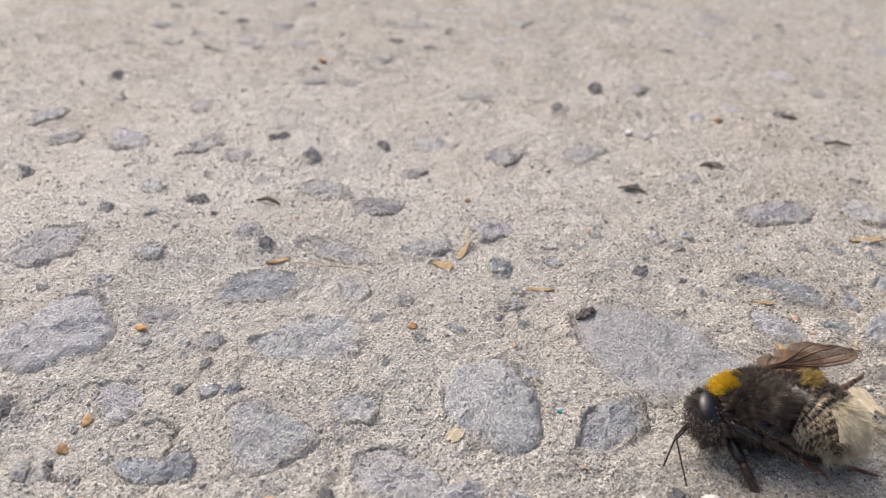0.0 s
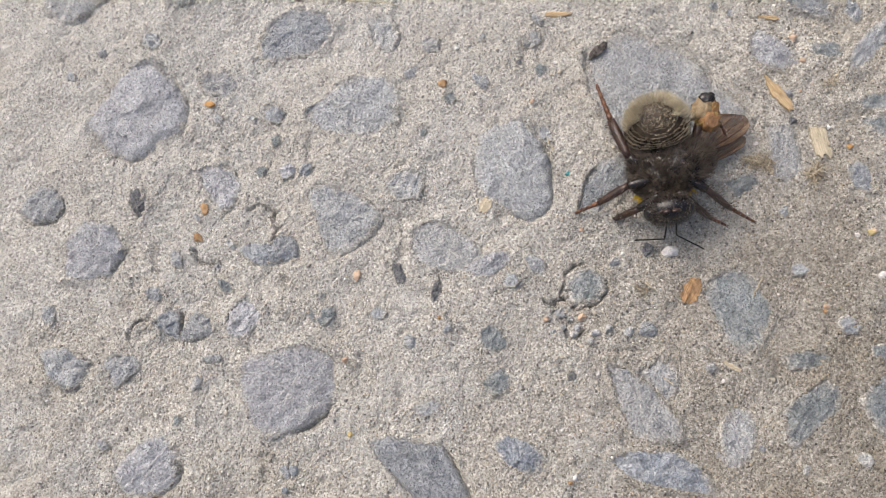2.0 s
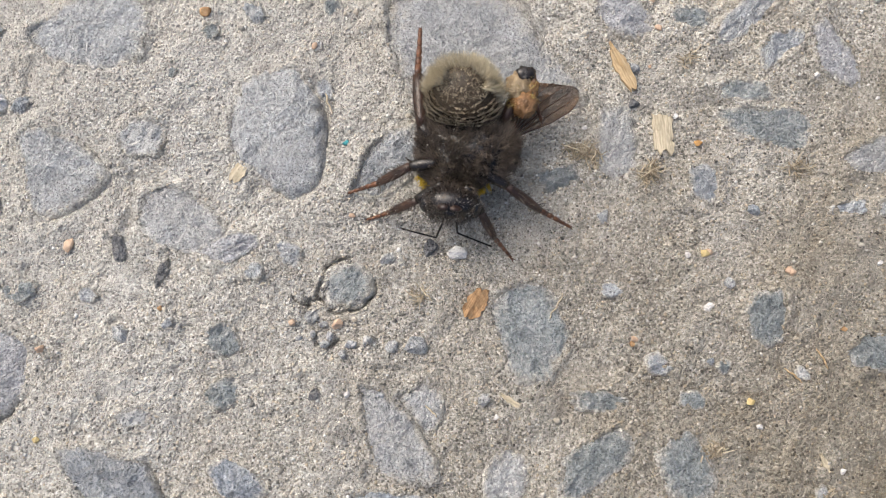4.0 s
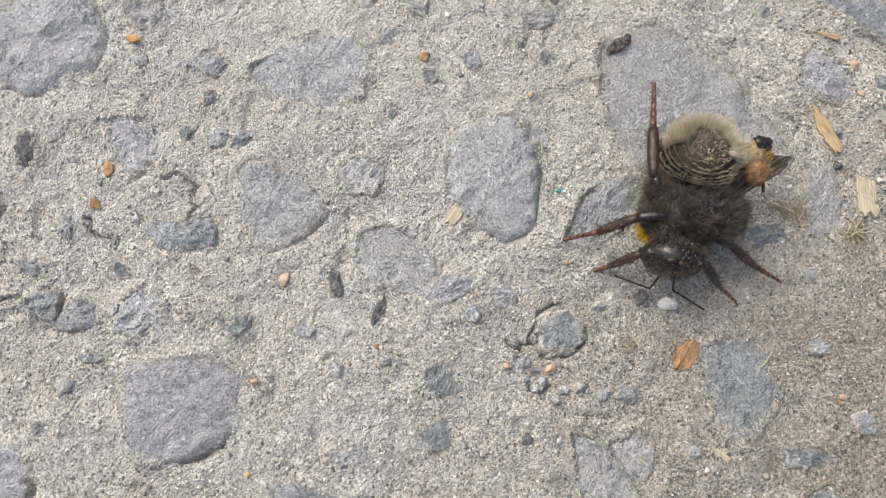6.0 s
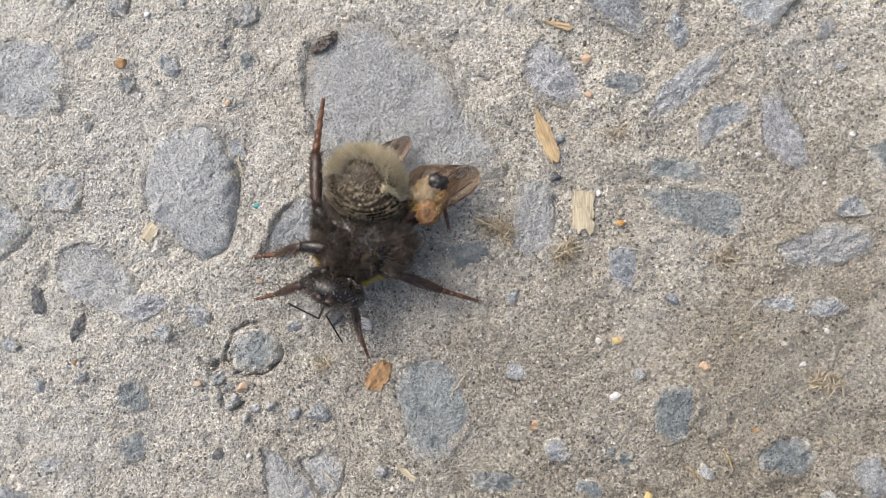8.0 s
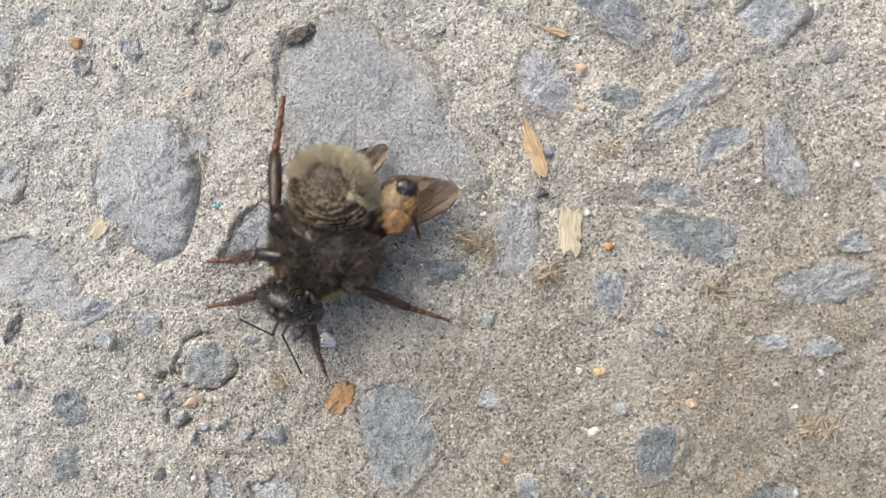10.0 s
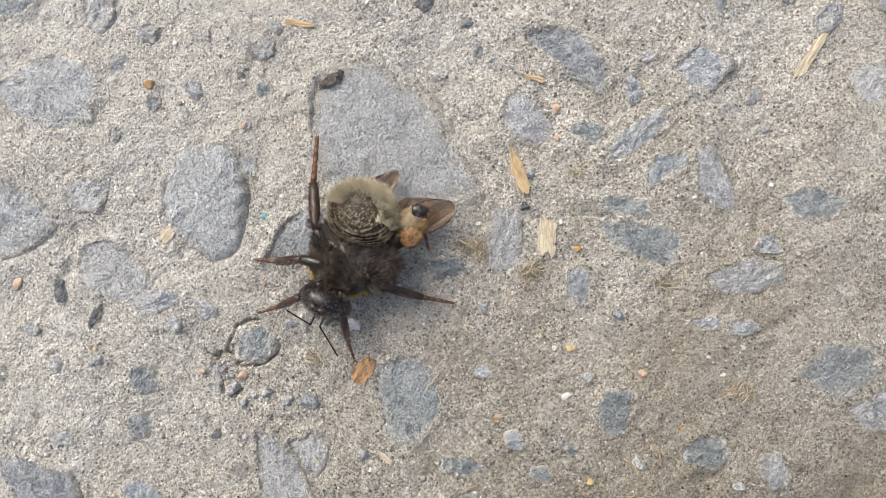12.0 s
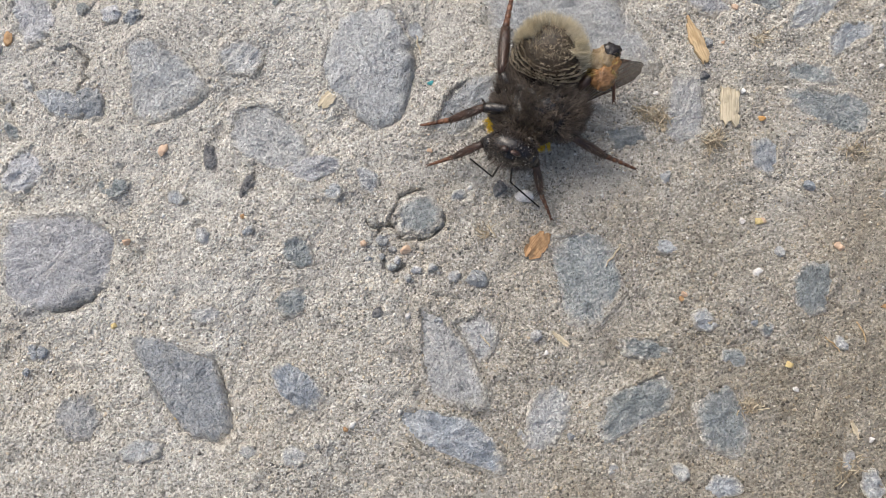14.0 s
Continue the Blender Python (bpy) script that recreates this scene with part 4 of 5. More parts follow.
feeler("feeler_left", (-8.6, -10.6, 5.0), (-9.4, -12.0, 3.0), (-12.2, -10.2, 1.3))
feeler("feeler_right", (-7.6, -10.8, 5.0), (-7.4, -12.2, 3.0), (-3.9, -13.9, 1.0))

WINGS = {
    "fore_right": wing("forewing", 10.6, 2.8, BEE, ((0.1, 0.1, 0.97), (0.9, 1.2, 0.95), (1.7, 2.6, 0.95), (2.6, 4.1, 0.92), (3.4, 5.8, 0.85))),
    "hind_right": wing("hindwing", 11.6, 5.0, BEE, ((0.1, 0.1, 0.97), (0.9, 1.2, 0.95), (1.7, 2.4, 0.95), (2.6, 3.7, 0.95), (3.4, 5.0, 0.92), (4.2, 6.3, 0.85))),
    "fore_left": wing("forewing", 12.4, 3.6, BEE, ((0.1, 0.1, 0.97), (0.9, 1.2, 0.95), (1.7, 2.6, 0.95), (2.6, 4.1, 0.92), (3.4, 5.8, 0.85))),
    "hind_left": wing("hindwing", 8.6, 3.2, BEE, ((0.1, 0.3, 0.95), (1.6, 2.8, 0.85), (2.8, 5.6, 0.7))),
}


# ---------------------------------------------------------------- loose things on the ground
def lump(name, x, y, size, material, label, category, turn=0, seed=0, sink=0.30):
    """A loose pebble or crumb, angular and pitted."""
    bm = bmesh.new()
    bmesh.ops.create_icosphere(bm, subdivisions=3, radius=0.5)
    off = Vector((seed * 3.1, seed * 1.7, seed * 0.9))
    rnd = random.Random(seed)
    cuts = [(Vector((rnd.gauss(0, 1), rnd.gauss(0, 1), rnd.gauss(0, 1))).normalized(), rnd.uniform(0.24, 0.42)) for _ in range(16)]
    for w in bm.verts:
        p = w.co.copy()
        for c, far in cuts:
            d = p.dot(c)
            if d > far:
                p -= c * (d - far) * 0.96
        p *= 1 + 0.16 * noise.noise(p * 5 + off) + 0.09 * noise.noise(p * 12 + off)
        w.co = Vector((p.x * size[0], p.y * size[1], p.z * size[2])) * MM
    me = bpy.data.meshes.new(name)
    bm.to_mesh(me)
    bm.free()
    me.materials.append(material)
    me.polygons.foreach_set("use_smooth", [True] * len(me.polygons))
    ob = new(name, me)
    z = float(ground_z(x, y)) + size[2] * (0.5 - sink)
    ob.matrix_world = pose(x * MM, y * MM, z * MM, 0, 0, turn)
    return tagged(ob, label, category, "loose " + category + "s on the mortar")


def splinter(name, x, y, length, width, turn, material, label, category="wood chip", thick=0.35, seed=0, tilt=0.0, curl=0.0, lift=0.0, blunt=False):
    """A torn sliver: long fibres, ragged ends, a little bent."""
    rnd = random.Random(seed)
    rows, cols = 14, 5
    top, under = [], []
    for i in range(rows + 1):
        u = i / rows
        for j in range(cols + 1):
            v = j / cols - 0.5
            end = 0.22 * length * (rnd.random() - 0.5) if i in (0, rows) else 0.0
            w = width * (0.25 + 0.75 * math.sin(math.pi * min(1, max(0, 0.06 + 0.84 * u ** (0.7 + 0.25 * (seed % 4))))) ** 0.8)
            if blunt:
                w = width * (0.88 + 0.12 * math.sin(math.pi * u))
            w *= 1 + 0.35 * noise.noise(Vector((u * 4, seed, 0))) + 0.22 * noise.noise(Vector((u * 13, seed, v)))
            bow = curl * length * (u - 0.5) ** 2
            ridge = 0.5 * thick * (1 - abs(v) * 1.1) + 0.22 * thick * noise.noise(Vector((u * 2, v * 9, seed))) + 0.45 * thick * noise.noise(Vector((u * 5, v * 3, seed + 9)))
            top.append(((u - 0.5) * length + end, v * w + bow, thick * 0.5 + ridge))
            under.append(((u - 0.5) * length + end, v * w * 0.96 + bow, 0.0))
    n = len(top)
    faces, step = [], cols + 1
    for i in range(rows):
        for j in range(cols):
            a = i * step + j
            faces.append((a, a + 1, a + step + 1, a + step))
            faces.append((n + a, n + a + step, n + a + step + 1, n + a + 1))
        for j in (0, cols):
            a = i * step + j
            q = (a, a + step, n + a + step, n + a)
            faces.append(q if j == 0 else q[::-1])
    for i in (0, rows):
        for j in range(cols):
            a = i * step + j
            q = (a, n + a, n + a + 1, a + 1)
            faces.append(q if i == 0 else q[::-1])
    ob = mesh_object(name, top + under, faces, material, smooth=False)
    z = float(ground_z(x, y)) + lift
    ob.matrix_world = pose(x * MM, y * MM, z * MM, 0, tilt, turn)
    return tagged(ob, label, category, "loose " + category + "s on the mortar")


def fibre(x0, y0, x1, y1, material, label, radius=0.07, rise=0.5, name="dry_fibre", seed=0, sway=0.5):
    pts = []
    for i in range(17):
        u = i / 16
        x, y = x0 + (x1 - x0) * u, y0 + (y1 - y0) * u
        nx, ny = -(y1 - y0), (x1 - x0)
        ln = math.hypot(nx, ny)
        s = sway * (noise.noise(Vector((u * 3, seed, 0)))) * math.sin(math.pi * u)
        x, y = x + nx / ln * s, y + ny / ln * s
        pts.append((x, y, float(ground_z(x, y)) * 0.5 + 0.12 + rise * math.sin(math.pi * u)))
    cx, cy = pts[8][0], pts[8][1]
    pts = [(x - cx, y - cy, z) for x, y, z in pts]
    ob = mesh_object(name, *tube(pts, [radius * (0.6 + 0.4 * math.sin(math.pi * i / 16)) for i in range(17)], 6), material)
    ob.location = (cx * MM, cy * MM, 0)
    return tagged(ob, label, "plant fibre", "dry fibres on the mortar")


def dry_moss(x, y, half_length, half_width, turn, seed=3, n=170):
    """A flattened tangle of short dry shoots."""
    rng = np.random.RandomState(seed)
    a, r = rng.rand(n) * 2 * np.pi, np.sqrt(rng.rand(n))
    roots = np.stack([half_length * r * np.cos(a), half_width * r * np.sin(a), 0.10 + 0.35 * rng.rand(n)], 1)
    ways = rng.normal(size=(n, 3)) * np.array([1, 1, 0.25]) + np.array([0, 0, 0.15])
    v, f = strands(roots, ways, 0.7 + 0.9 * rng.rand(n), 0.13, rng.normal(size=(n, 3)) * np.array([0.4, 0.4, 0.1]), rng)
    ob = mesh_object("dry_moss", v, f, MOSS, smooth=False)
    ob.matrix_world = pose(x * MM, y * MM, ground_z(x, y) * MM, 0, 0, turn)
    return tagged(ob, "flattened tuft of dry brown moss", "moss", "tufts of dry moss on the mortar")


def loose_things():
    lump("pebble", -5.5, -12.6, (2.5, 1.7, 1.5), QUARTZ, "small white quartz pebble beside the bumblebee", "pebble", -12, 4)
    lump("pebble", -8.3, -12.2, (2.0, 2.1, 1.3), STONE["dark"], "small dark pebble beside a white one", "pebble", 20, 9)
    lump("pebble", -17.0, -20.5, (1.7, 1.3, 1.2), PEACH, "small peach-coloured pebble in crumbled mortar", "pebble", 15, 12)
    lump("pebble", -21.4, -20.7, (0.95, 0.85, 0.8), PEACH, "tiny round peach-coloured pebble", "pebble", 40, 13)
    lump("pebble", 24.0, -25.2, (0.9, 0.9, 0.8), YELLOW_STONE, "tiny round yellow pebble", "pebble", 0, 21)
    lump("pebble", 18.3, 0.4, (0.85, 0.75, 0.7), ORANGE, "tiny rounded orange pebble", "pebble", 0, 22)
    lump("pebble", 27.8, -12.3, (1.0, 1.2, 0.8), PEACH, "tiny smooth pinkish pebble", "pebble", 10, 23)
    lump("pebble", 13.1, 15.7, (1.6, 1.5, 0.8), PEACH, "small flat pale quartz pebble", "pebble", 10, 24, 0.55)
    lump("pebble", -45.2, -33.7, (0.8, 0.8, 0.7), YELLOW_STONE, "tiny round yellow pebble", "pebble", 0, 25)
    lump("pebble", -36.9, -41.7, (0.8, 0.7, 0.6), YELLOW_STONE, "tiny round yellow pebble", "pebble", 0, 26)
    lump("pebble", -44.4, -14.5, (1.2, 1.6, 0.8), PEACH, "small flat tan pebble", "pebble", 10, 51)
    lump("pebble", -45.8, -24.9, (1.2, 1.0, 0.8), PEACH, "small rounded tan pebble", "pebble", 60, 52)
    lump("pebble", -15.5, -27.3, (0.8, 0.8, 0.7), QUARTZ, "tiny round white pebble", "pebble", 0, 53)
    lump("pebble", 19.6, -16.3, (1.2, 0.9, 0.8), QUARTZ, "tiny angular white pebble", "pebble", 30, 54)
    lump("pebble", 19.2, -11.0, (1.2, 1.0, 0.8), YELLOW_STONE, "tiny rounded yellow pebble", "pebble", 0, 55)
    lump("crumb", -64.1, -5.1, (1.4, 2.0, 0.9), RUST_CRUMB, "small rust-brown mineral crumb", "crumb", 10, 56)
    lump("crumb", -64.7, -9.0, (1.2, 1.7, 0.9), RUST_CRUMB, "small rust-brown mineral crumb", "crumb", 50, 57)
    lump("crumb", -63.8, 8.8, (1.5, 1.1, 0.9), ORANGE, "small bright orange mineral crumb", "crumb", 10, 31)
    lump("crumb", -33.2, 10.7, (2.0, 1.4, 0.7), RUST_CRUMB, "flat flaky orange-brown crumb", "crumb", 12, 32)
    lump("paint_speck", -17.6, -2.1, (0.9, 0.7, 0.4), TEAL_PAINT, "speck of teal paint", "paint speck", 20, 33)
    lump("crumb", -16.4, -9.6, (0.8, 0.6, 0.6), PEACH, "tiny angular peach-coloured crumb", "crumb", 0, 34)
    splinter("bitumen_flake", -12.9, 14.4, 2.5, 1.2, 42, CHAR, "thin glossy brown-black flake of bitumen on a stone", "bitumen flake", 0.3, 41, -6, 0.06, 1.15)
    splinter("bitumen_flake", -11.8, 15.3, 1.2, 0.8, 80, CHAR, "small thin glossy black flake of bitumen", "bitumen flake", 0.25, 45, 8, 0.0, 1.15)
    lump("pebble", 11.4, 7.9, (1.4, 1.1, 0.9), STONE["grey"], "small grey pebble half sunk in mortar", "pebble", 0, 100)
    lump("pebble", 11.5, 4.1, (1.6, 1.3, 1.0), STONE["dark"], "small dark grey pebble", "pebble", 47, 101)
    lump("pebble", 15.8, 3.0, (0.8, 0.6, 0.5), QUARTZ, "tiny white quartz pebble", "pebble", 94, 102)
    lump("pebble", 6.7, 1.3, (0.8, 0.7, 0.5), QUARTZ, "tiny white quartz pebble", "pebble", 141, 103)
    lump("pebble", 13.7, 12.3, (1.1, 0.9, 0.7), PEACH, "tiny beige rounded pebble", "pebble", 8, 104)
    lump("pebble", 13.0, 8.1, (0.6, 0.5, 0.4), PEACH, "tiny yellowish quartz pebble", "pebble", 55, 105)
    lump("pebble", 2.4, 12.8, (0.6, 0.5, 0.4), QUARTZ, "tiny white quartz pebble", "pebble", 102, 106)
    lump("pebble", 19.7, -10.8, (0.9, 0.8, 0.6), PEACH, "tiny beige rounded pebble", "pebble", 149, 107)
    lump("pebble", 23.9, -6.2, (1.6, 1.3, 1.0), STONE["slate"], "small slate-blue angular pebble", "pebble", 16, 108)
    lump("pebble", -21.6, 7.7, (0.9, 0.7, 0.6), PEACH, "tiny yellowish quartz pebble", "pebble", 63, 109)
    lump("pebble", -23.0, 13.5, (0.9, 0.8, 0.6), STONE["dark"], "small dark grey pebble", "pebble", 110, 110)
    lump("pebble", -18.3, 13.4, (0.8, 0.6, 0.5), QUARTZ, "tiny white quartz pebble", "pebble", 157, 111)
    lump("pebble", 30.0, 8.2, (0.8, 0.6, 0.5), QUARTZ, "tiny white quartz pebble", "pebble", 24, 112)
    lump("pebble", 38.3, 11.1, (0.8, 0.6, 0.5), QUARTZ, "tiny white quartz pebble", "pebble", 71, 113)
    lump("pebble", 36.4, 6.3, (0.6, 0.5, 0.4), QUARTZ, "tiny white quartz pebble", "pebble", 118, 114)
    lump("pebble", 38.1, -7.4, (0.7, 0.6, 0.4), QUARTZ, "tiny white quartz pebble", "pebble", 165, 115)
    lump("pebble", 36.4, -10.8, (0.7, 0.6, 0.4), QUARTZ, "tiny white quartz pebble", "pebble", 32, 116)
    lump("pebble", 20.0, -16.1, (0.7, 0.6, 0.4), QUARTZ, "tiny white quartz pebble", "pebble", 79, 117)
    lump("crumb", 12.4, -20.5, (0.8, 0.6, 0.5), RUST_CRUMB, "tiny red-brown mineral crumb", "crumb", 126, 118)
    lump("crumb", 33.0, -17.6, (0.8, 0.6, 0.5), RUST_CRUMB, "tiny red-brown mineral crumb", "crumb", 173, 119)
    lump("pebble", 27.5, -12.2, (1.1, 0.9, 0.7), PEACH, "tiny yellowish quartz pebble", "pebble", 40, 120)
    lump("crumb", -34.3, -20.2, (0.8, 0.7, 0.5), RUST_CRUMB, "tiny red-brown mineral crumb", "crumb", 87, 121)
    lump("crumb", -19.6, -39.7, (0.7, 0.6, 0.5), RUST_CRUMB, "tiny red-brown mineral crumb", "crumb", 134, 122)
    lump("pebble", 12.5, -19.9, (0.9, 0.8, 0.6), PEACH, "tiny beige rounded pebble", "pebble", 1, 123)
    lump("pebble", 21.8, -13.8, (1.6, 1.3, 1.0), STONE["grey"], "small grey pebble half sunk in mortar", "pebble", 48, 124)
    lump("pebble", 17.6, -11.2, (0.8, 0.7, 0.5), QUARTZ, "tiny white quartz pebble", "pebble", 95, 125)
    lump("pebble", 19.7, -16.4, (0.7, 0.6, 0.5), QUARTZ, "tiny white quartz pebble", "pebble", 142, 126)
    lump("pebble", 25.0, -27.6, (0.8, 0.7, 0.5), QUARTZ, "tiny white quartz pebble", "pebble", 9, 127)
    lump("pebble", -0.7, -28.5, (0.7, 0.6, 0.4), QUARTZ, "tiny white quartz pebble", "pebble", 56, 128)
    lump("pebble", -4.8, -38.1, (0.8, 0.7, 0.5), STONE["grey"], "small grey pebble half sunk in mortar", "pebble", 103, 129)
    lump("pebble", -36.4, -39.2, (0.8, 0.7, 0.5), STONE["slate"], "small slate-blue angular pebble", "pebble", 150, 130)
    lump("pebble", -52.8, -39.8, (1.2, 1.0, 0.8), STONE["slate"], "small slate-blue angular pebble", "pebble", 17, 131)
    lump("pebble", -51.8, -37.6, (1.8, 1.4, 1.1), STONE["slate"], "small slate-blue angular pebble", "pebble", 64, 132)
    lump("pebble", -22.1, -41.8, (0.8, 0.7, 0.5), STONE["dark"], "small dark grey pebble", "pebble", 111, 133)
    lump("pebble", 3.2, -36.4, (0.9, 0.8, 0.6), STONE["slate"], "small slate-blue angular pebble", "pebble", 158, 134)
    lump("pebble", 33.0, -31.3, (0.8, 0.7, 0.5), QUARTZ, "tiny white quartz pebble", "pebble", 25, 135)
    lump("pebble", 20.1, -21.6, (1.1, 0.9, 0.7), STONE["slate"], "small slate-blue angular pebble", "pebble", 72, 136)
    splinter("wood_chip", -3.3, -17.4, 3.0, 2.1, 62, RUST_WOOD, "small crumpled rust-brown wood chip", thick=0.8, seed=4, tilt=-9, curl=0.08)
    splinter("wood_chip", 10.2, 7.8, 5.2, 1.5, -62, TAN_WOOD, "tan torn sliver of wood", thick=0.45, seed=2, tilt=-5, curl=0.05)
    splinter("wood_chip", 14.6, 1.1, 3.9, 2.1, -82, PALE_WOOD, "bleached fibrous chip of wood", thick=0.35, seed=3, blunt=True)
    splinter("wood_chip", -17.7, 20.5, 3.5, 0.75, 0, TAN_WOOD, "short tan splinter of wood", thick=0.3, seed=5)
    splinter("wood_chip", -51.5, 24.5, 2.8, 0.8, 25, TAN_WOOD, "short tan splinter of wood", thick=0.35, seed=6)
    splinter("leaf_scrap", -29.8, 25.2, 2.6, 2.0, -20, TAN_WOOD, "curled tan scrap of dry leaf", "leaf scrap", 0.35, 7, 8)
    splinter("leaf_scrap", -27.4, 29.0, 4.6, 0.9, 62, TAN_WOOD, "torn dry blade of grass", "leaf scrap", 0.3, 8, -14)
    splinter("leaf_scrap", -26.6, 33.0, 5.0, 0.5, 84, PALE_WOOD, "torn dry blade of grass", "leaf scrap", 0.25, 9, -10)
    splinter("wood_chip", 30.8, 35.1, 5.0, 1.4, 11, TAN_WOOD, "tan torn sliver of wood", thick=0.4, seed=10)
    splinter("straw", 10.1, 18.7, 2.6, 0.6, -8, TAN_WOOD, "short piece of yellow straw", "straw", 0.25, 11)
    splinter("straw", 40.4, 26.4, 5.6, 1.1, 65, PALE_WOOD, "pale splintered piece of straw", "straw", 0.35, 12)
    splinter("leaf_scrap", -28.2, -6.0, 2.1, 1.4, 60, PALE_WOOD, "thin tan scrap of dry leaf", "leaf scrap", 0.2, 13)
    splinter("leaf_scrap", 0.6, -26.8, 2.1, 0.6, -30, PALE_WOOD, "thin tan scrap of straw", "straw", 0.2, 14)
    splinter("straw", 31.3, -30.6, 1.7, 0.6, -58, PALE_WOOD, "short pale piece of straw", "straw", 0.22, 15)
    fibre(-50.2, 24.1, -38.8, 22.3, PALE_WOOD, "long thin pale dry fibre", 0.10, 0.5, seed=1)
    fibre(35.0, 83.7, 39.3, 82.3, TWIG, "short dark dry twig", 0.30, 0.5, "twig", 30)
    fibre(39.4, 70.3, 44.0, 69.1, TWIG, "short dark dry twig", 0.30, 0.5, "twig", 31)
    fibre(-2.3, 48.9, 1.7, 48.0, TWIG, "short dark dry twig", 0.30, 0.5, "twig", 32)
    fibre(13.6, 59.2, 17.0, 58.0, TWIG, "short dark dry twig", 0.30, 0.5, "twig", 33)
    fibre(-58.2, 41.3, -54.6, 40.4, TWIG, "short dark dry twig", 0.30, 0.5, "twig", 34)
    lump("crumb", -26.4, 43.8, (1.2, 1.0, 0.7), RUST_CRUMB, "small tan mineral crumb", "crumb", 0, 200)
    lump("crumb", 23.0, 80.0, (2.1, 1.7, 1.3), RUST_CRUMB, "small tan mineral crumb", "crumb", 33, 201)
    lump("pebble", 4.3, 74.4, (2.4, 2.0, 1.5), QUARTZ, "small white quartz pebble", "pebble", 66, 202)
    lump("pebble", -9.3, 35.1, (1.0, 0.8, 0.6), PEACH, "tiny beige rounded pebble", "pebble", 99, 203)
    lump("crumb", -59.6, 113.0, (2.8, 2.2, 1.7), RUST_CRUMB, "small tan mineral crumb", "crumb", 132, 204)
    lump("pebble", -51.4, 37.0, (0.8, 0.6, 0.5), PEACH, "tiny beige rounded pebble", "pebble", 165, 205)
    dry_moss(6.6, -1.5, 2.1, 0.9, -14)
    dry_moss(38.8, -12.0, 1.6, 0.7, 10, 20, 90)
    dry_moss(13.5, -3.0, 1.3, 0.8, 60, 21, 80)
    dry_moss(28.2, -1.8, 1.5, 0.5, 5, 22, 60)
    dry_moss(16.7, 8.9, 1.0, 0.5, 40, 23, 40)
    dry_moss(13.0, -3.0, 1.2, 0.6, 70, 24, 60)
    dry_moss(-9.0, -17.2, 0.9, 0.6, 30, 25, 40)
    dry_moss(20.6, -30.2, 1.3, 0.8, 20, 26, 70)
    dry_moss(30.8, -34.5, 1.6, 1.0, 80, 27, 80)
    fibre(4.1, -18.5, 5.2, -15.9, PALE_WOOD, "short pale dry fibre", 0.10, 0.25, seed=5)
    fibre(-7.8, -27.7, -6.5, -28.9, PALE_WOOD, "short pale dry fibre", 0.10, 0.25, seed=6)
    fibre(30.3, -19.7, 31.4, -21.6, TAN_WOOD, "short tan dry fibre", 0.10, 0.25, seed=7)
    fibre(37.0, -12.3, 39.4, -13.0, TAN_WOOD, "thin yellow dry fibre", 0.10, 0.25, seed=8)
    fibre(27.2, -21.8, 28.9, -23.1, TAN_WOOD, "short tan dry fibre", 0.10, 0.25, seed=9)
    fibre(-9.0, -16.3, -7.8, -17.5, PALE_WOOD, "short pale dry fibre", 0.10, 0.25, seed=10)
    fibre(4.2, -0.8, 7.0, -1.6, PALE_WOOD, "thin brown dry fibre", 0.10, 0.25, seed=11)
    fibre(-20.2, 2.9, -19.2, 0.8, PALE_WOOD, "short pale dry fibre", 0.10, 0.25, seed=12)
    splinter("leaf_scrap", 9.0, -1.7, 2.0, 1.3, 20, RUST_WOOD, "crumpled red-brown scrap of leaf", "leaf scrap", 0.35, 17, -6)


loose_things()


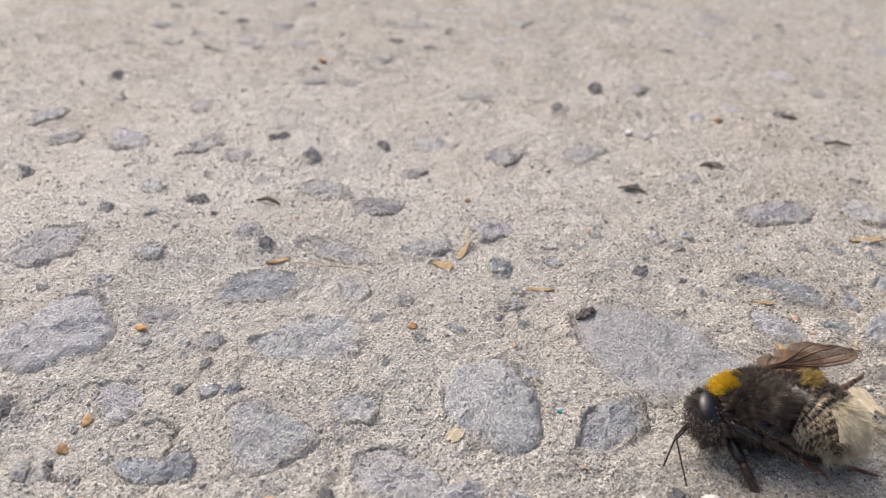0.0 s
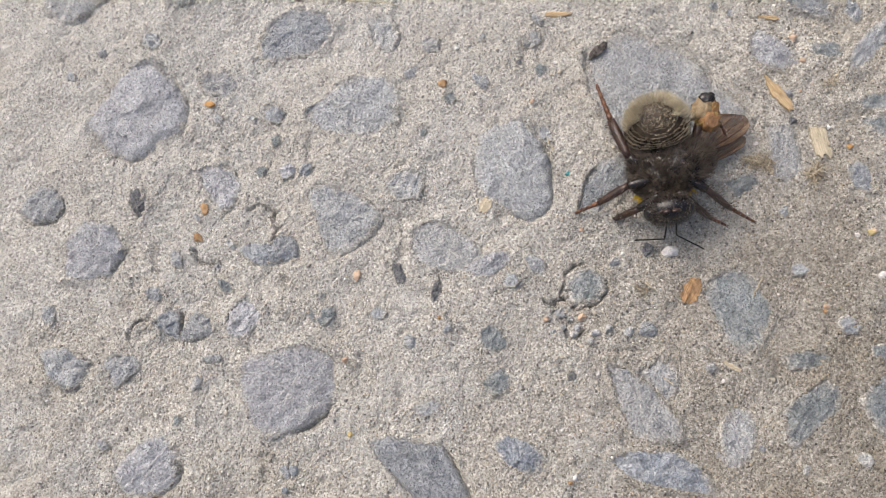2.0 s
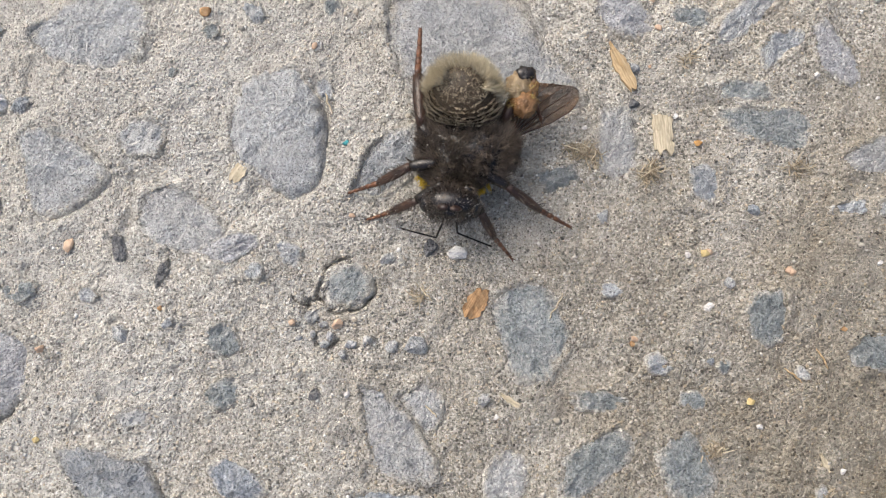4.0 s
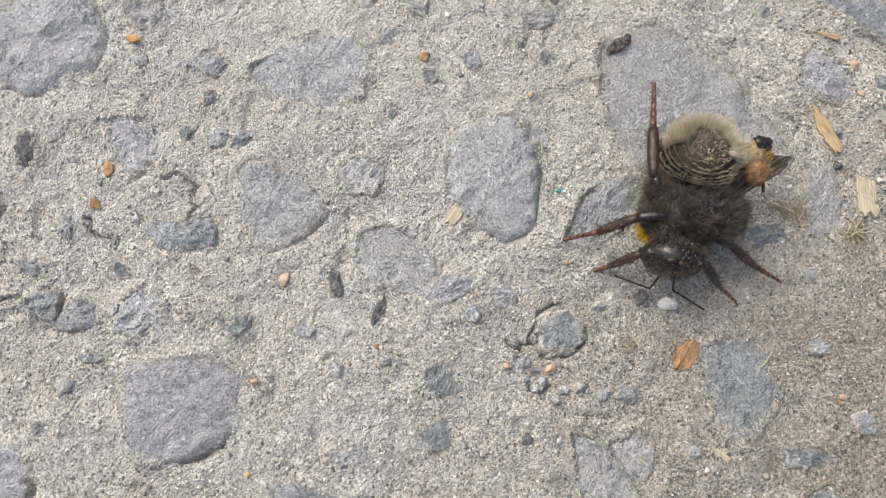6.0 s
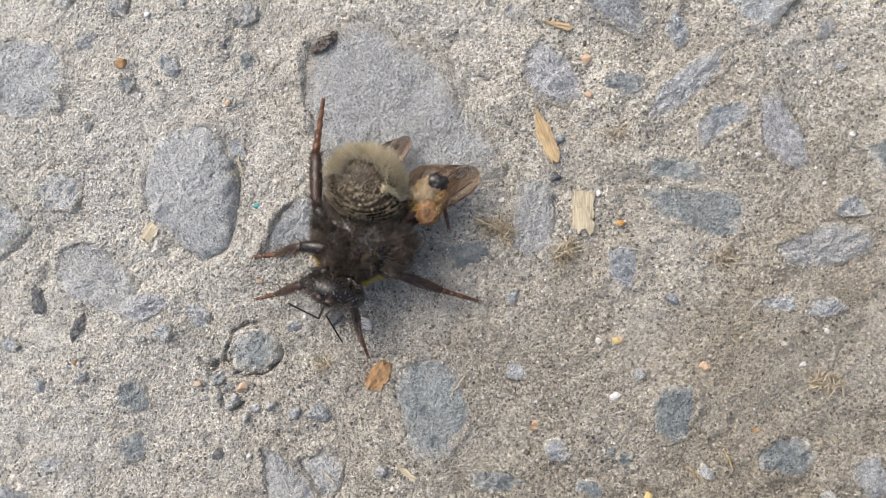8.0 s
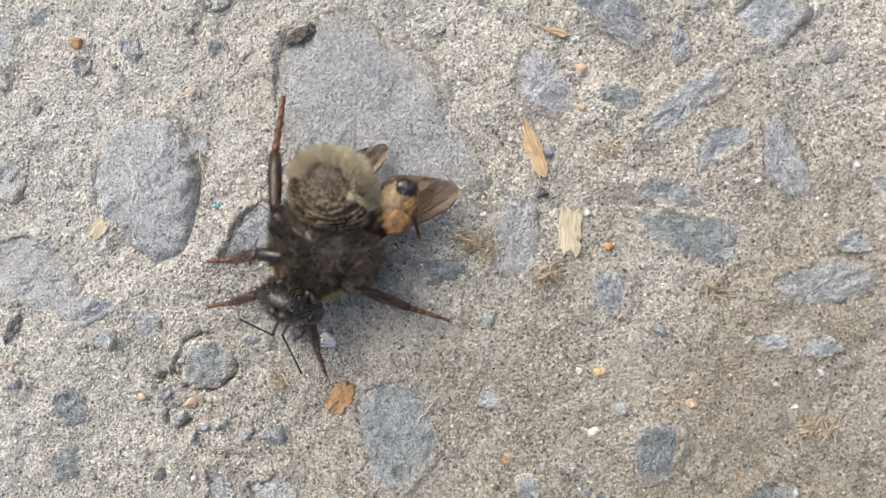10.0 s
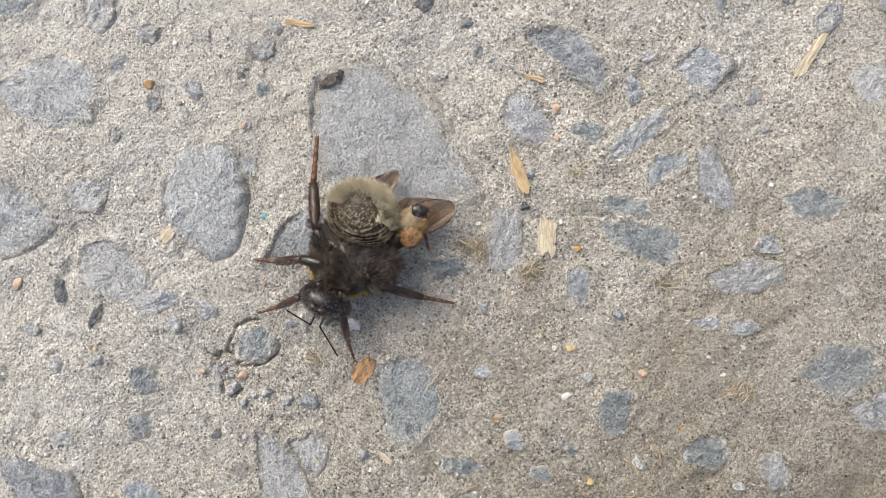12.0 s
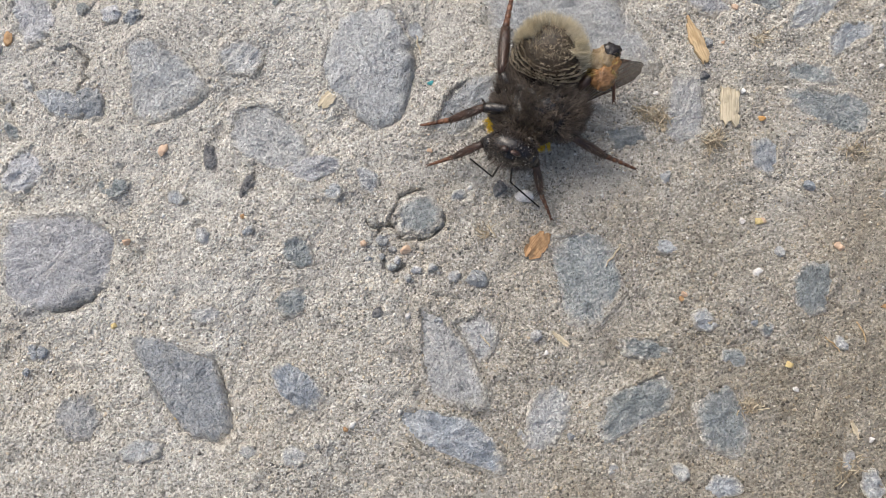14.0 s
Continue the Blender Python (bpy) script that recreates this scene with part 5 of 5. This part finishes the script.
def sand_grains(name, count, x0, x1, y0, y1, small, large, seed, label):
    """Loose grains, each a small broken octahedron half sunk in the dust."""
    rng = np.random.RandomState(seed)
    x, y = x0 + (x1 - x0) * rng.rand(count), y0 + (y1 - y0) * rng.rand(count)
    edge = np.minimum(np.minimum(x - x0, x1 - x), np.minimum(y - y0, y1 - y)) / 22.0
    keep = (ripple(x, y, 5.5, seed + 40) * 0.75 + 0.25 * rng.rand(count) > 0.30) & (rng.rand(count) < edge)
    x, y = x[keep], y[keep]
    n = len(x)
    r = small + (large - small) * rng.rand(n) ** 2.4
    corners = np.array([[1, 0, 0], [0, 1, 0], [-1, 0, 0], [0, -1, 0], [0, 0, 1], [0, 0, -1]], float)
    th = rng.rand(n) * 2 * np.pi
    stretch = 0.65 + 0.7 * rng.rand(n, 6, 1)
    v = corners[None] * stretch * r[:, None, None] + rng.normal(size=(n, 6, 3)) * 0.16 * r[:, None, None]
    c, s = np.cos(th)[:, None], np.sin(th)[:, None]
    v = np.stack([v[..., 0] * c - v[..., 1] * s, v[..., 0] * s + v[..., 1] * c, v[..., 2] * 0.85], -1)
    v += np.stack([x, y, ground_z(x, y) + r * (0.45 * rng.rand(n) - 0.15)], -1)[:, None]
    tri = np.array([[0, 1, 4], [1, 2, 4], [2, 3, 4], [3, 0, 4], [1, 0, 5], [2, 1, 5], [3, 2, 5], [0, 3, 5]])
    faces = (tri[None] + 6 * np.arange(n)[:, None, None]).reshape(-1, 3)
    me = bpy.data.meshes.new(name)
    me.vertices.add(n * 6)
    me.vertices.foreach_set("co", (v.reshape(-1, 3) * MM).ravel())
    me.loops.add(faces.size)
    me.loops.foreach_set("vertex_index", faces.ravel())
    me.polygons.add(len(faces))
    me.polygons.foreach_set("loop_start", np.arange(0, faces.size, 3))
    me.polygons.foreach_set("loop_total", np.full(len(faces), 3))
    me.update(calc_edges=True)
    me.materials.append(GRAIN)
    return tagged(new(name, me), label, "sand", kind="stuff")


sand_grains("sand", 170000, -96, 60, -58, 46, 0.07, 0.21, 51, "tan and grey sand grains loose on the mortar")
sand_grains("sand", 60000, -170, 150, 20, 215, 0.10, 0.38, 52, "tan and grey sand grains loose on the mortar")
sand_grains("grit", 2200, -90, 60, -55, 60, 0.14, 0.38, 53, "coarse grit of mixed colours on the mortar")


# ---------------------------------------------------------------- chippings set in the ground
stone_count = [0]
# How far out each ring of a stone lies, how far it falls away there, and how much mortar covers it.
STEPS = [(0.0, 0, 0), (0.18, 0, 0), (0.34, 0, 0.02), (0.48, 0, 0.05), (0.60, 0.01, 0.09), (0.71, 0.04, 0.15), (0.80, 0.10, 0.24), (0.88, 0.22, 0.35), (0.95, 0.42, 0.54), (1.01, 0.75, 0.72), (1.07, 1.25, 0.9), (1.12, 2.0, 1.0)]


def stone(x, y, length, width, turn, taper, proud, tone, *faces_cut):
    """A split chipping bedded in the mortar: flattish face, broken outline, rounded worn edge.
    faces_cut: its broken sides, as degrees round it and distance from its middle in hundredths of the half size."""
    stone_count[0] += 1
    seed = stone_count[0]
    rnd = random.Random(seed * 17)
    steps = STEPS if length > 2.6 else STEPS[::2] + STEPS[-1:]
    around, rings = (72 if length > 6 else 48 if length > 2.6 else 26), len(steps) - 1
    # A broken outline: an ellipse with some straight chops.
    chops = []
    side = rnd.uniform(0, 360)
    while len(chops) < 12:
        chops += [side, rnd.uniform(72, 112)]
        side += rnd.uniform(42, 82)
    verts, faces, dust = [], [], []
    tilt_x, tilt_y = rnd.uniform(-0.03, 0.03), rnd.uniform(-0.03, 0.03)
    off = Vector((seed * 2.37, seed * 1.13, 0))
    facets = [(rnd.uniform(0, 6.28), rnd.uniform(0.05, 0.5), rnd.uniform(0.35, 0.9)) for _ in range(3)]
    ring = np.arange(12) * math.pi / 6
    cz = float(ground_z(x + length * 0.5 * np.cos(ring), y + width * 0.5 * np.sin(ring), True).mean())
    for i in range(rings + 1):
        f, drop, cover = steps[i]
        for j in range(around):
            a = 2 * math.pi * j / around
            if faces_cut:
                r = float(outline(a, faces_cut))
            else:
                r = float(outline(a, chops))
            way = Vector((math.cos(a), math.sin(a), seed))
            r *= 1 + 0.08 * noise.noise(way * 2) + 0.07 * noise.noise(way * 5.3) + 0.055 * noise.noise(way * 13.1) + 0.03 * noise.noise(way * 27.7)
            u, v = math.cos(a) * r * f, math.sin(a) * r * f
            px, py = u * length * 0.55, v * width * 0.55 * (1 + (0 if faces_cut else taper) * u)
            q = Vector((px * 0.45, py * 0.45, 0)) + off
            z = 0.06 + 0.62 * proud * (1 - drop) + 0.45 * min(1, proud + 0.3) * noise.noise(q) + 0.34 * noise.noise(q * 2.7) + 0.20 * noise.noise(q * 6.1) + 0.30 * (0.35 - abs(noise.noise(q * 1.6 + off * 0.3)))
            for tip, start, slope in facets:
                z -= 0.7 * proud * slope * max(0.0, u * math.cos(tip) + v * math.sin(tip) - start)
            z += px * tilt_x + py * tilt_y - 0.35 * max(0.0, drop - 0.4)
            verts.append((px, py, z))
            dust.append(cover * (1.1 - 0.5 * proud) + 0.22 * max(0.0, 0.62 - proud))
    for i in range(rings):
        for j in range(around):
            k = (j + 1) % around
            if i == 0:
                faces.append((j, around + j, around + k))
            else:
                faces.append((i * around + j, (i + 1) * around + j, (i + 1) * around + k, i * around + k))
    ob = mesh_object("stone", verts, faces, STONE[tone], GROUND)
    ob.data.attributes.new("dust", "FLOAT", "POINT").data.foreach_set("value", dust)
    ob.matrix_world = pose(x * MM, y * MM, cz * MM, 0, 0, turn)
    return ob


lay_stones(stone)


def scatter_stones():
    """Smaller chippings between and beyond the large ones."""
    rnd = random.Random(77)
    taken = [(o.location.x / MM, o.location.y / MM, max(o.dimensions.x, o.dimensions.y) / MM / 2) for o in GROUND.children]
    made, tries = 0, 0
    while made < 165 and tries < 6000:
        tries += 1
        far = made >= 85
        x, y = (rnd.uniform(-120, 100), rnd.uniform(42, 180)) if far else (rnd.uniform(-85, 48), rnd.uniform(-52, 40))
        size = rnd.uniform(3.5, 9.5) if far else rnd.choice((1.3, 1.6, 2.0, 2.4, 3.0))
        if math.hypot(x + 6, y + 5) < 9 or any(math.hypot(x - a, y - b) < r + size * 0.6 for a, b, r in taken):
            continue
        tone = rnd.choice(("pale", "violet", "pale", "pale", "pale", "dark")) if far else rnd.choice(("blue", "teal", "grey", "pale", "grey", "pale"))
        if tone == "dark":
            size *= 0.5
        stone(round(x, 1), round(y, 1), size, size * rnd.uniform(0.6, 0.9), rnd.uniform(0, 180), rnd.uniform(-0.2, 0.2), rnd.uniform(0.3, 0.6) if far else 0.35, tone)
        taken.append((x, y, size / 2))
        made += 1


scatter_stones()


# ---------------------------------------------------------------- what moves
def wing_pose(root, tip, face):
    """The pose of a wing with its root at one place and its tip towards another, in the space of the bee."""
    r = Vector(root)
    back = (r - Vector(tip)).normalized()
    x = back.cross(Vector(face)).normalized()
    z = x.cross(back)
    m = Matrix((x, back, z)).transposed().to_4x4()
    m.translation = r * MM
    return m


def supine(x, y, heading, roll=0.0):
    """On its back: the thorax's place and the turn of the head from -y towards +x, in degrees."""
    a = radians(heading)
    return lying(x, y, 3.9, (math.sin(a), -math.cos(a), -0.10), (0.05 + roll, 0.09, -1))


def motions():
    rows = [
        (0.0, lying(-0.8, -5.5, 4.7, (-0.99, 0.09, -0.13), (0.03, 0.93, 0.37))),
        (0.1, lying(-1.2, -5.7, 4.7, (-0.99, 0.06, -0.15), (0.00, 0.94, 0.33))),
        (0.2, lying(-1.7, -5.9, 4.7, (-0.95, -0.12, -0.26), (-0.15, 0.96, 0.22))),
        (0.3, lying(-3.3, -5.0, 4.8, (-0.52, -0.55, -0.58), (-0.82, 0.48, 0.12))),
        (0.4, lying(-5.2, -3.5, 4.4, (-0.30, -0.90, -0.26), (-0.52, 0.14, -0.84))),
        (0.5, lying(-5.9, -2.6, 4.1, (-0.22, -0.97, 0.02), (-0.16, 0.08, -0.97))),
        (0.7, lying(-6.7, -2.6, 4.0, (-0.14, -0.98, 0.01), (-0.02, 0.05, -1))),
        (1, lying(-7.0, -3.3, 4.0, (0.05, -0.99, 0.04), (0.24, 0.03, -1))),
        (1.5, supine(-7.4, -3.9, 5.0, 0.20)),
        (2, supine(-6.8, -4.3, 5.0, 0.16)),
        (2.5, supine(-6.3, -4.3, 3.0, 0.12)),
        (3, supine(-6.3, -4.3, -2.4)),
        (5.5, supine(-6.2, -4.3, -2.9)),
        (6, supine(-6.4, -4.6, -10.0)),
        (6.5, supine(-6.4, -4.3, -10.0)),
        (7, supine(-6.2, -4.3, -7.1)),
        (7.5, supine(-6.5, -4.6, -10.4)),
        (8, supine(-6.6, -4.8, -12.1)),
        (8.5, supine(-6.8, -4.4, -12.9)),
        (11, supine(-7.1, -5.2, -11.4)),
        (11.5, supine(-7.0, -5.2, -9.8)),
        (12, supine(-7.0, -5.7, -14.4)),
        (12.5, supine(-7.3, -5.6, -12.1)),
        (13, supine(-6.9, -5.5, -9.0)),
        (13.5, supine(-6.3, -5.9, -7.6)),
        (14, supine(-7.1, -5.2, -12.0)),
    ]
    walk(BEE, rows)
    at = dict(rows)

    def reach(key, *tips):
        """Turns a leg or feeler on its root so that its end points to places of the world, in millimetres."""
        ob = LEGS[key]
        root, rest = ob.location.copy(), ENDS[key]
        keys = []
        for t, x, y, z in tips:
            want = (at[t].inverted() @ (Vector((x, y, z)) * MM)) - root
            m = rest.rotation_difference(want).to_matrix().to_4x4()
            m.translation = root
            keys.append((t, m))
        walk(ob, keys)
    reach("hind_left",
          (0.0, 14.5, 0.0, 5.1), (0.2, 8.9, 2.0, 10.1), (0.3, -4.4, 1.0, 18.0), (0.5, -12.0, 4.0, 14.7), (0.7, -13.6, 4.0, 9.6), (1, -19.6, 7.7, 3.0),
          (1.5, -17.2, 9.1, 3.0), (2, -14.3, 9.6, 3.0), (2.5, -13.9, 8.8, 3.0), (3, -11.2, 8.5, 3.0), (5.5, -10.8, 10.9, 3.0), (6, -9.6, 10.8, 3.0),
          (6.5, -10.0, 10.0, 3.0), (7, -10.6, 9.4, 3.0), (7.5, -11.0, 8.6, 3.0), (8, -11.0, 7.4, 3.0), (8.5, -11.4, 7.5, 3.0), (11, -12.2, 6.5, 3.0),
          (11.5, -11.8, 6.6, 3.0), (12, -12.0, 5.9, 3.0), (12.5, -13.0, 7.5, 3.0), (13, -11.7, 9.5, 3.0), (13.5, -11.3, 9.6, 3.0), (14, -10.5, 7.9, 3.0))
    reach("middle_left",
          (0.0, 6.0, -8.8, 2.2), (0.2, 3.0, -9.5, 4.0), (0.3, -13.5, -4.0, 1.0), (0.5, -16.6, -1.3, 0.4), (0.7, -17.4, -3.4, 0.4), (1, -18.1, -2.1, 0.4),
          (1.5, -17.7, -7.1, 0.4), (2, -17.1, -7.5, 0.4), (2.5, -17.4, -7.6, 0.4), (3, -17.1, -7.5, 0.4), (5.5, -17.1, -7.5, 0.4), (6, -17.0, -7.4, 0.4),
          (6.5, -17.5, -7.8, 0.4), (7, -17.2, -7.6, 0.4), (7.5, -17.2, -7.4, 0.4), (8, -17.1, -7.2, 0.4), (8.5, -17.1, -7.1, 0.4), (11, -17.5, -7.0, 0.4),
          (11.5, -17.3, -7.0, 0.4), (12, -17.7, -7.1, 0.4), (12.5, -18.0, -7.2, 0.4), (13, -17.3, -6.7, 0.4), (13.5, -17.7, -7.2, 0.4), (14, -17.7, -7.1, 0.4))
    reach("front_left",
          (0.0, 3.5, -9.6, 1.4), (0.2, 1.0, -10.5, 2.0), (0.3, -10.0, -11.0, 0.4), (0.5, -10.6, -10.6, 11.0), (0.7, -11.6, -11.0, 10.0), (1, -11.0, -11.6, 9.4),
          (1.5, -14.5, -8.8, 0.4), (2, -11.2, -7.8, 1.5), (2.5, -13.2, -11.5, 0.4), (3, -14.0, -10.8, 0.4), (5.5, -13.5, -8.1, 1.5), (6, -12.5, -9.5, 1.0),
          (6.5, -14.5, -10.2, 0.4), (7, -16.4, -8.9, 0.4), (7.5, -14.7, -9.5, 0.4), (8, -17.7, -12.1, 0.4), (8.5, -17.7, -11.4, 0.4), (11, -16.7, -11.9, 0.4),
          (11.5, -15.8, -11.3, 0.4), (12, -17.2, -13.7, 0.4), (12.5, -17.7, -11.5, 0.4), (13, -16.5, -10.6, 0.4), (13.5, -16.2, -11.4, 0.4), (14, -16.1, -11.2, 0.4))
    reach("front_right",
          (0.0, -1.5, -10.0, 0.5), (0.2, -1.0, -11.0, 0.5), (0.3, -3.0, -14.0, 0.4), (0.5, -1.0, -11.5, 0.4), (0.7, 0.5, -11.0, 0.4), (1, 1.7, -11.6, 0.4),
          (1.5, -0.3, -9.5, 0.4), (2, 1.7, -9.9, 0.4), (2.5, -0.6, -10.1, 0.4), (3, 0.2, -13.0, 0.4), (5.5, 0.1, -13.4, 0.4), (6, 1.8, -12.5, 0.4),
          (6.5, -2.0, -12.6, 0.4), (7, -3.4, -13.2, 0.4), (7.5, -3.3, -13.9, 0.4), (8, -4.2, -16.3, 0.4), (8.5, -4.2, -15.8, 0.4), (11, -4.1, -17.2, 0.4),
          (11.5, -4.2, -15.8, 0.4), (12, -4.2, -17.1, 0.4), (12.5, -4.6, -15.4, 0.4), (13, -3.8, -14.1, 0.4), (13.5, -3.0, -14.9, 0.4), (14, -2.4, -14.8, 0.4))
    reach("middle_right",
          (0.0, 6.5, -8.4, 0.8), (0.2, 5.0, -9.5, 0.8), (0.3, 3.0, -10.0, 0.4), (0.5, 2.9, -7.7, 0.4), (0.7, 4.4, -9.7, 0.4), (1, 7.3, -2.0, 0.4),
          (1.5, 2.4, -10.8, 0.4), (2, 5.5, -9.8, 0.4), (2.5, 5.6, -8.8, 0.4), (3, 6.1, -9.3, 0.4), (5.5, 5.1, -9.6, 0.4), (6, 5.3, -9.0, 0.4),
          (6.5, 5.2, -8.9, 0.4), (7, 5.2, -8.9, 0.4), (7.5, 5.3, -8.7, 0.4), (8, 5.3, -8.7, 0.4), (8.5, 5.4, -8.7, 0.4), (11, 5.6, -8.5, 0.4),
          (11.5, 5.2, -8.5, 0.4), (12, 5.6, -8.1, 0.4), (12.5, 5.7, -8.5, 0.4), (13, 5.2, -8.3, 0.4), (13.5, 5.5, -8.0, 0.4), (14, 5.5, -7.8, 0.4))
    reach("feeler_left",
          (0.0, -9.0, -9.5, 0.8), (0.2, -9.5, -11.5, 0.8), (0.3, -10.5, -13.0, 0.8), (0.5, -10.6, -8.6, 0.8), (0.7, -10.8, -8.8, 0.8), (1, -10.8, -8.8, 0.8),
          (1.5, -13.5, -9.2, 0.8), (2, -10.3, -11.4, 0.8), (2.5, -10.7, -11.3, 0.8), (3, -13.3, -11.4, 0.8), (5.5, -12.6, -11.1, 0.8), (6, -13.0, -10.8, 0.8),
          (6.5, -13.3, -10.9, 0.8), (7, -13.7, -10.7, 0.8), (7.5, -13.9, -11.6, 0.8), (8, -14.9, -11.7, 0.8), (8.5, -15.1, -12.4, 0.8), (11, -15.4, -12.1, 0.8),
          (11.5, -15.1, -12.0, 0.8), (12, -14.1, -12.3, 0.8), (12.5, -14.6, -10.6, 0.8), (13, -13.4, -10.5, 0.8), (13.5, -12.4, -9.5, 0.8), (14, -12.2, -9.9, 0.8))
    reach("feeler_right",
          (0.0, -7.5, -11.5, 0.8), (0.2, -7.5, -13.5, 0.8), (0.3, -7.0, -14.5, 0.8), (0.5, -3.6, -8.4, 0.8), (0.7, -3.6, -8.6, 0.8), (1, -3.6, -8.8, 0.8),
          (1.5, -3.2, -11.8, 0.8), (2, -1.4, -13.1, 0.8), (2.5, -2.0, -11.1, 0.8), (3, -2.9, -11.4, 0.8), (5.5, -2.0, -11.9, 0.8), (6, -1.7, -13.5, 0.8),
          (6.5, -5.5, -13.7, 0.8), (7, -7.3, -13.8, 0.8), (7.5, -7.5, -13.7, 0.8), (8, -7.2, -14.1, 0.8), (8.5, -6.2, -16.1, 0.8), (11, -6.6, -16.8, 0.8),
          (11.5, -6.1, -16.9, 0.8), (12, -6.1, -16.8, 0.8), (12.5, -6.7, -15.7, 0.8), (13, -4.5, -12.0, 0.8), (13.5, -4.4, -13.9, 0.8), (14, -3.8, -13.9, 0.8))
    reach("hind_right", (0.0, 6.0, -1.0, -2.0), (0.2, 6.5, -2.0, -1.0), (0.3, 7.0, -3.0, 1.5), (0.5, 2.2, 1.2, 5.0), (0.7, 1.4, 1.4, 6.0), (1.0, 0.6, 1.6, 6.6),
          (1.5, 0.9, 1.3, 5.6), (2.0, 1.4, 0.8, 4.6), (3.0, 2.4, 0.2, 3.2), (6.0, 2.6, -0.6, 3.2), (7.0, 2.4, -1.4, 3.4), (8.5, 2.2, -1.6, 3.2), (11.0, 2.0, -1.8, 3.3), (12.5, 2.2, -1.9, 3.1), (14.0, 2.2, -1.8, 3.2))

    # Wings: folded along the back at first, then spread on the ground by the roll.
    roots = {"fore_right": (2.6, 0.4, 1.7), "hind_right": (2.5, -0.6, 1.7), "fore_left": (-2.6, 0.4, 1.7), "hind_left": (-2.5, -0.6, 1.7)}
    early = {
        "fore_left": ((0.0, 12.6, -0.6, 7.6), (0.2, 11.4, 0.6, 7.4), (0.3, 7.2, 2.0, 10.6), (0.5, 4.0, 6.0, 3.0), (0.7, -3.0, 6.0, 1.4)),
        "hind_left": ((0.0, 8.6, -0.6, 6.6), (0.2, 8.0, 0.6, 6.4), (0.3, 4.2, 2.0, 8.0), (0.5, -1.0, 4.6, 2.0), (0.7, -4.6, 4.6, 1.2)),
        "fore_right": ((0.0, 9.0, 1.0, 3.4), (0.2, 7.6, 2.2, 3.0), (0.3, 6.0, 3.6, 2.4), (0.5, 6.4, 3.6, 0.9), (0.7, 5.6, 2.4, 0.8)),
        "hind_right": ((0.0, 7.6, 1.6, 2.4), (0.2, 6.6, 2.6, 2.2), (0.3, 6.0, 4.4, 2.0), (0.5, 6.6, 5.4, 1.0), (0.7, 6.0, 4.8, 1.0)),
    }
    tips = {
        "hind_right": ((1.0, 5.6, 4.4, 1.2), (1.5, 4.9, 1.6, 1.0), (2.0, 5.2, 3.6, 1.6), (2.5, 5.3, 4.6, 2.0), (3.0, 4.8, 4.1, 2.0), (5.5, 2.3, 0.7, 2.4), (6.0, 2.2, 0.7, 2.4), (6.5, 3.6, 2.4, 2.6), (7.0, 4.3, 3.0, 2.6),
                       (8.0, 4.8, 3.9, 3.0), (8.5, 4.9, 3.9, 3.0), (11.0, 4.9, 3.8, 3.0), (12.0, 4.9, 3.8, 3.0), (12.5, 4.4, 3.2, 2.6), (13.0, 3.5, 2.4, 2.2), (14.0, 3.0, 1.6, 2.4)),
        "fore_right": ((1.0, 5.2, 1.8, 0.8), (1.5, 4.8, 0.4, 0.8), (2.0, 5.0, 1.4, 0.9), (2.5, 4.6, 1.8, 1.0), (3.0, 3.4, 2.2, 1.0), (5.5, 0.5, 3.4, 1.2), (6.0, 0.5, 3.4, 1.2), (7.0, 1.5, 3.4, 1.2), (8.5, 2.6, 3.2, 1.4),
                       (11.0, 2.6, 3.2, 1.4), (12.5, 2.0, 3.2, 1.3), (14.0, 1.0, 3.2, 1.3)),
        "fore_left": ((1.0, -5.0, 4.5, 1.3), (3.0, -3.6, 5.6, 1.3), (6.0, -4.2, 5.2, 1.3), (7.0, -3.0, 6.0, 1.3), (8.0, -2.4, 6.6, 1.4), (8.5, -2.2, 6.7, 1.4), (11.0, -2.2, 6.6, 1.4), (12.0, -2.3, 6.4, 1.4), (12.5, -3.4, 5.6, 1.3), (14.0, -4.4, 4.8, 1.3)),
        "hind_left": ((1.0, -6.0, 3.5, 1.0), (3.0, -5.4, 4.0, 1.0), (6.0, -5.6, 3.8, 1.0), (8.0, -5.0, 4.2, 1.0), (11.0, -5.0, 4.2, 1.0), (14.0, -5.6, 3.6, 1.0)),
    }
    for key, ob in WINGS.items():
        keys = []
        for t, *p in early[key] + tips[key]:
            up = Vector((0, -0.15, 0.99)) if t < 0.25 else Vector((0, -0.2, 1))
            if "right" in key and t in (5.5, 6.0, 6.5, 13.0, 14.0):
                up = Vector((0.75, -0.55, 0.45))      # folded up beside the body
            inv = at[t].inverted()
            keys.append((t, wing_pose(roots[key], inv @ (Vector(p) * MM) / MM, inv.to_3x3() @ up)))
        walk(ob, keys)


motions()
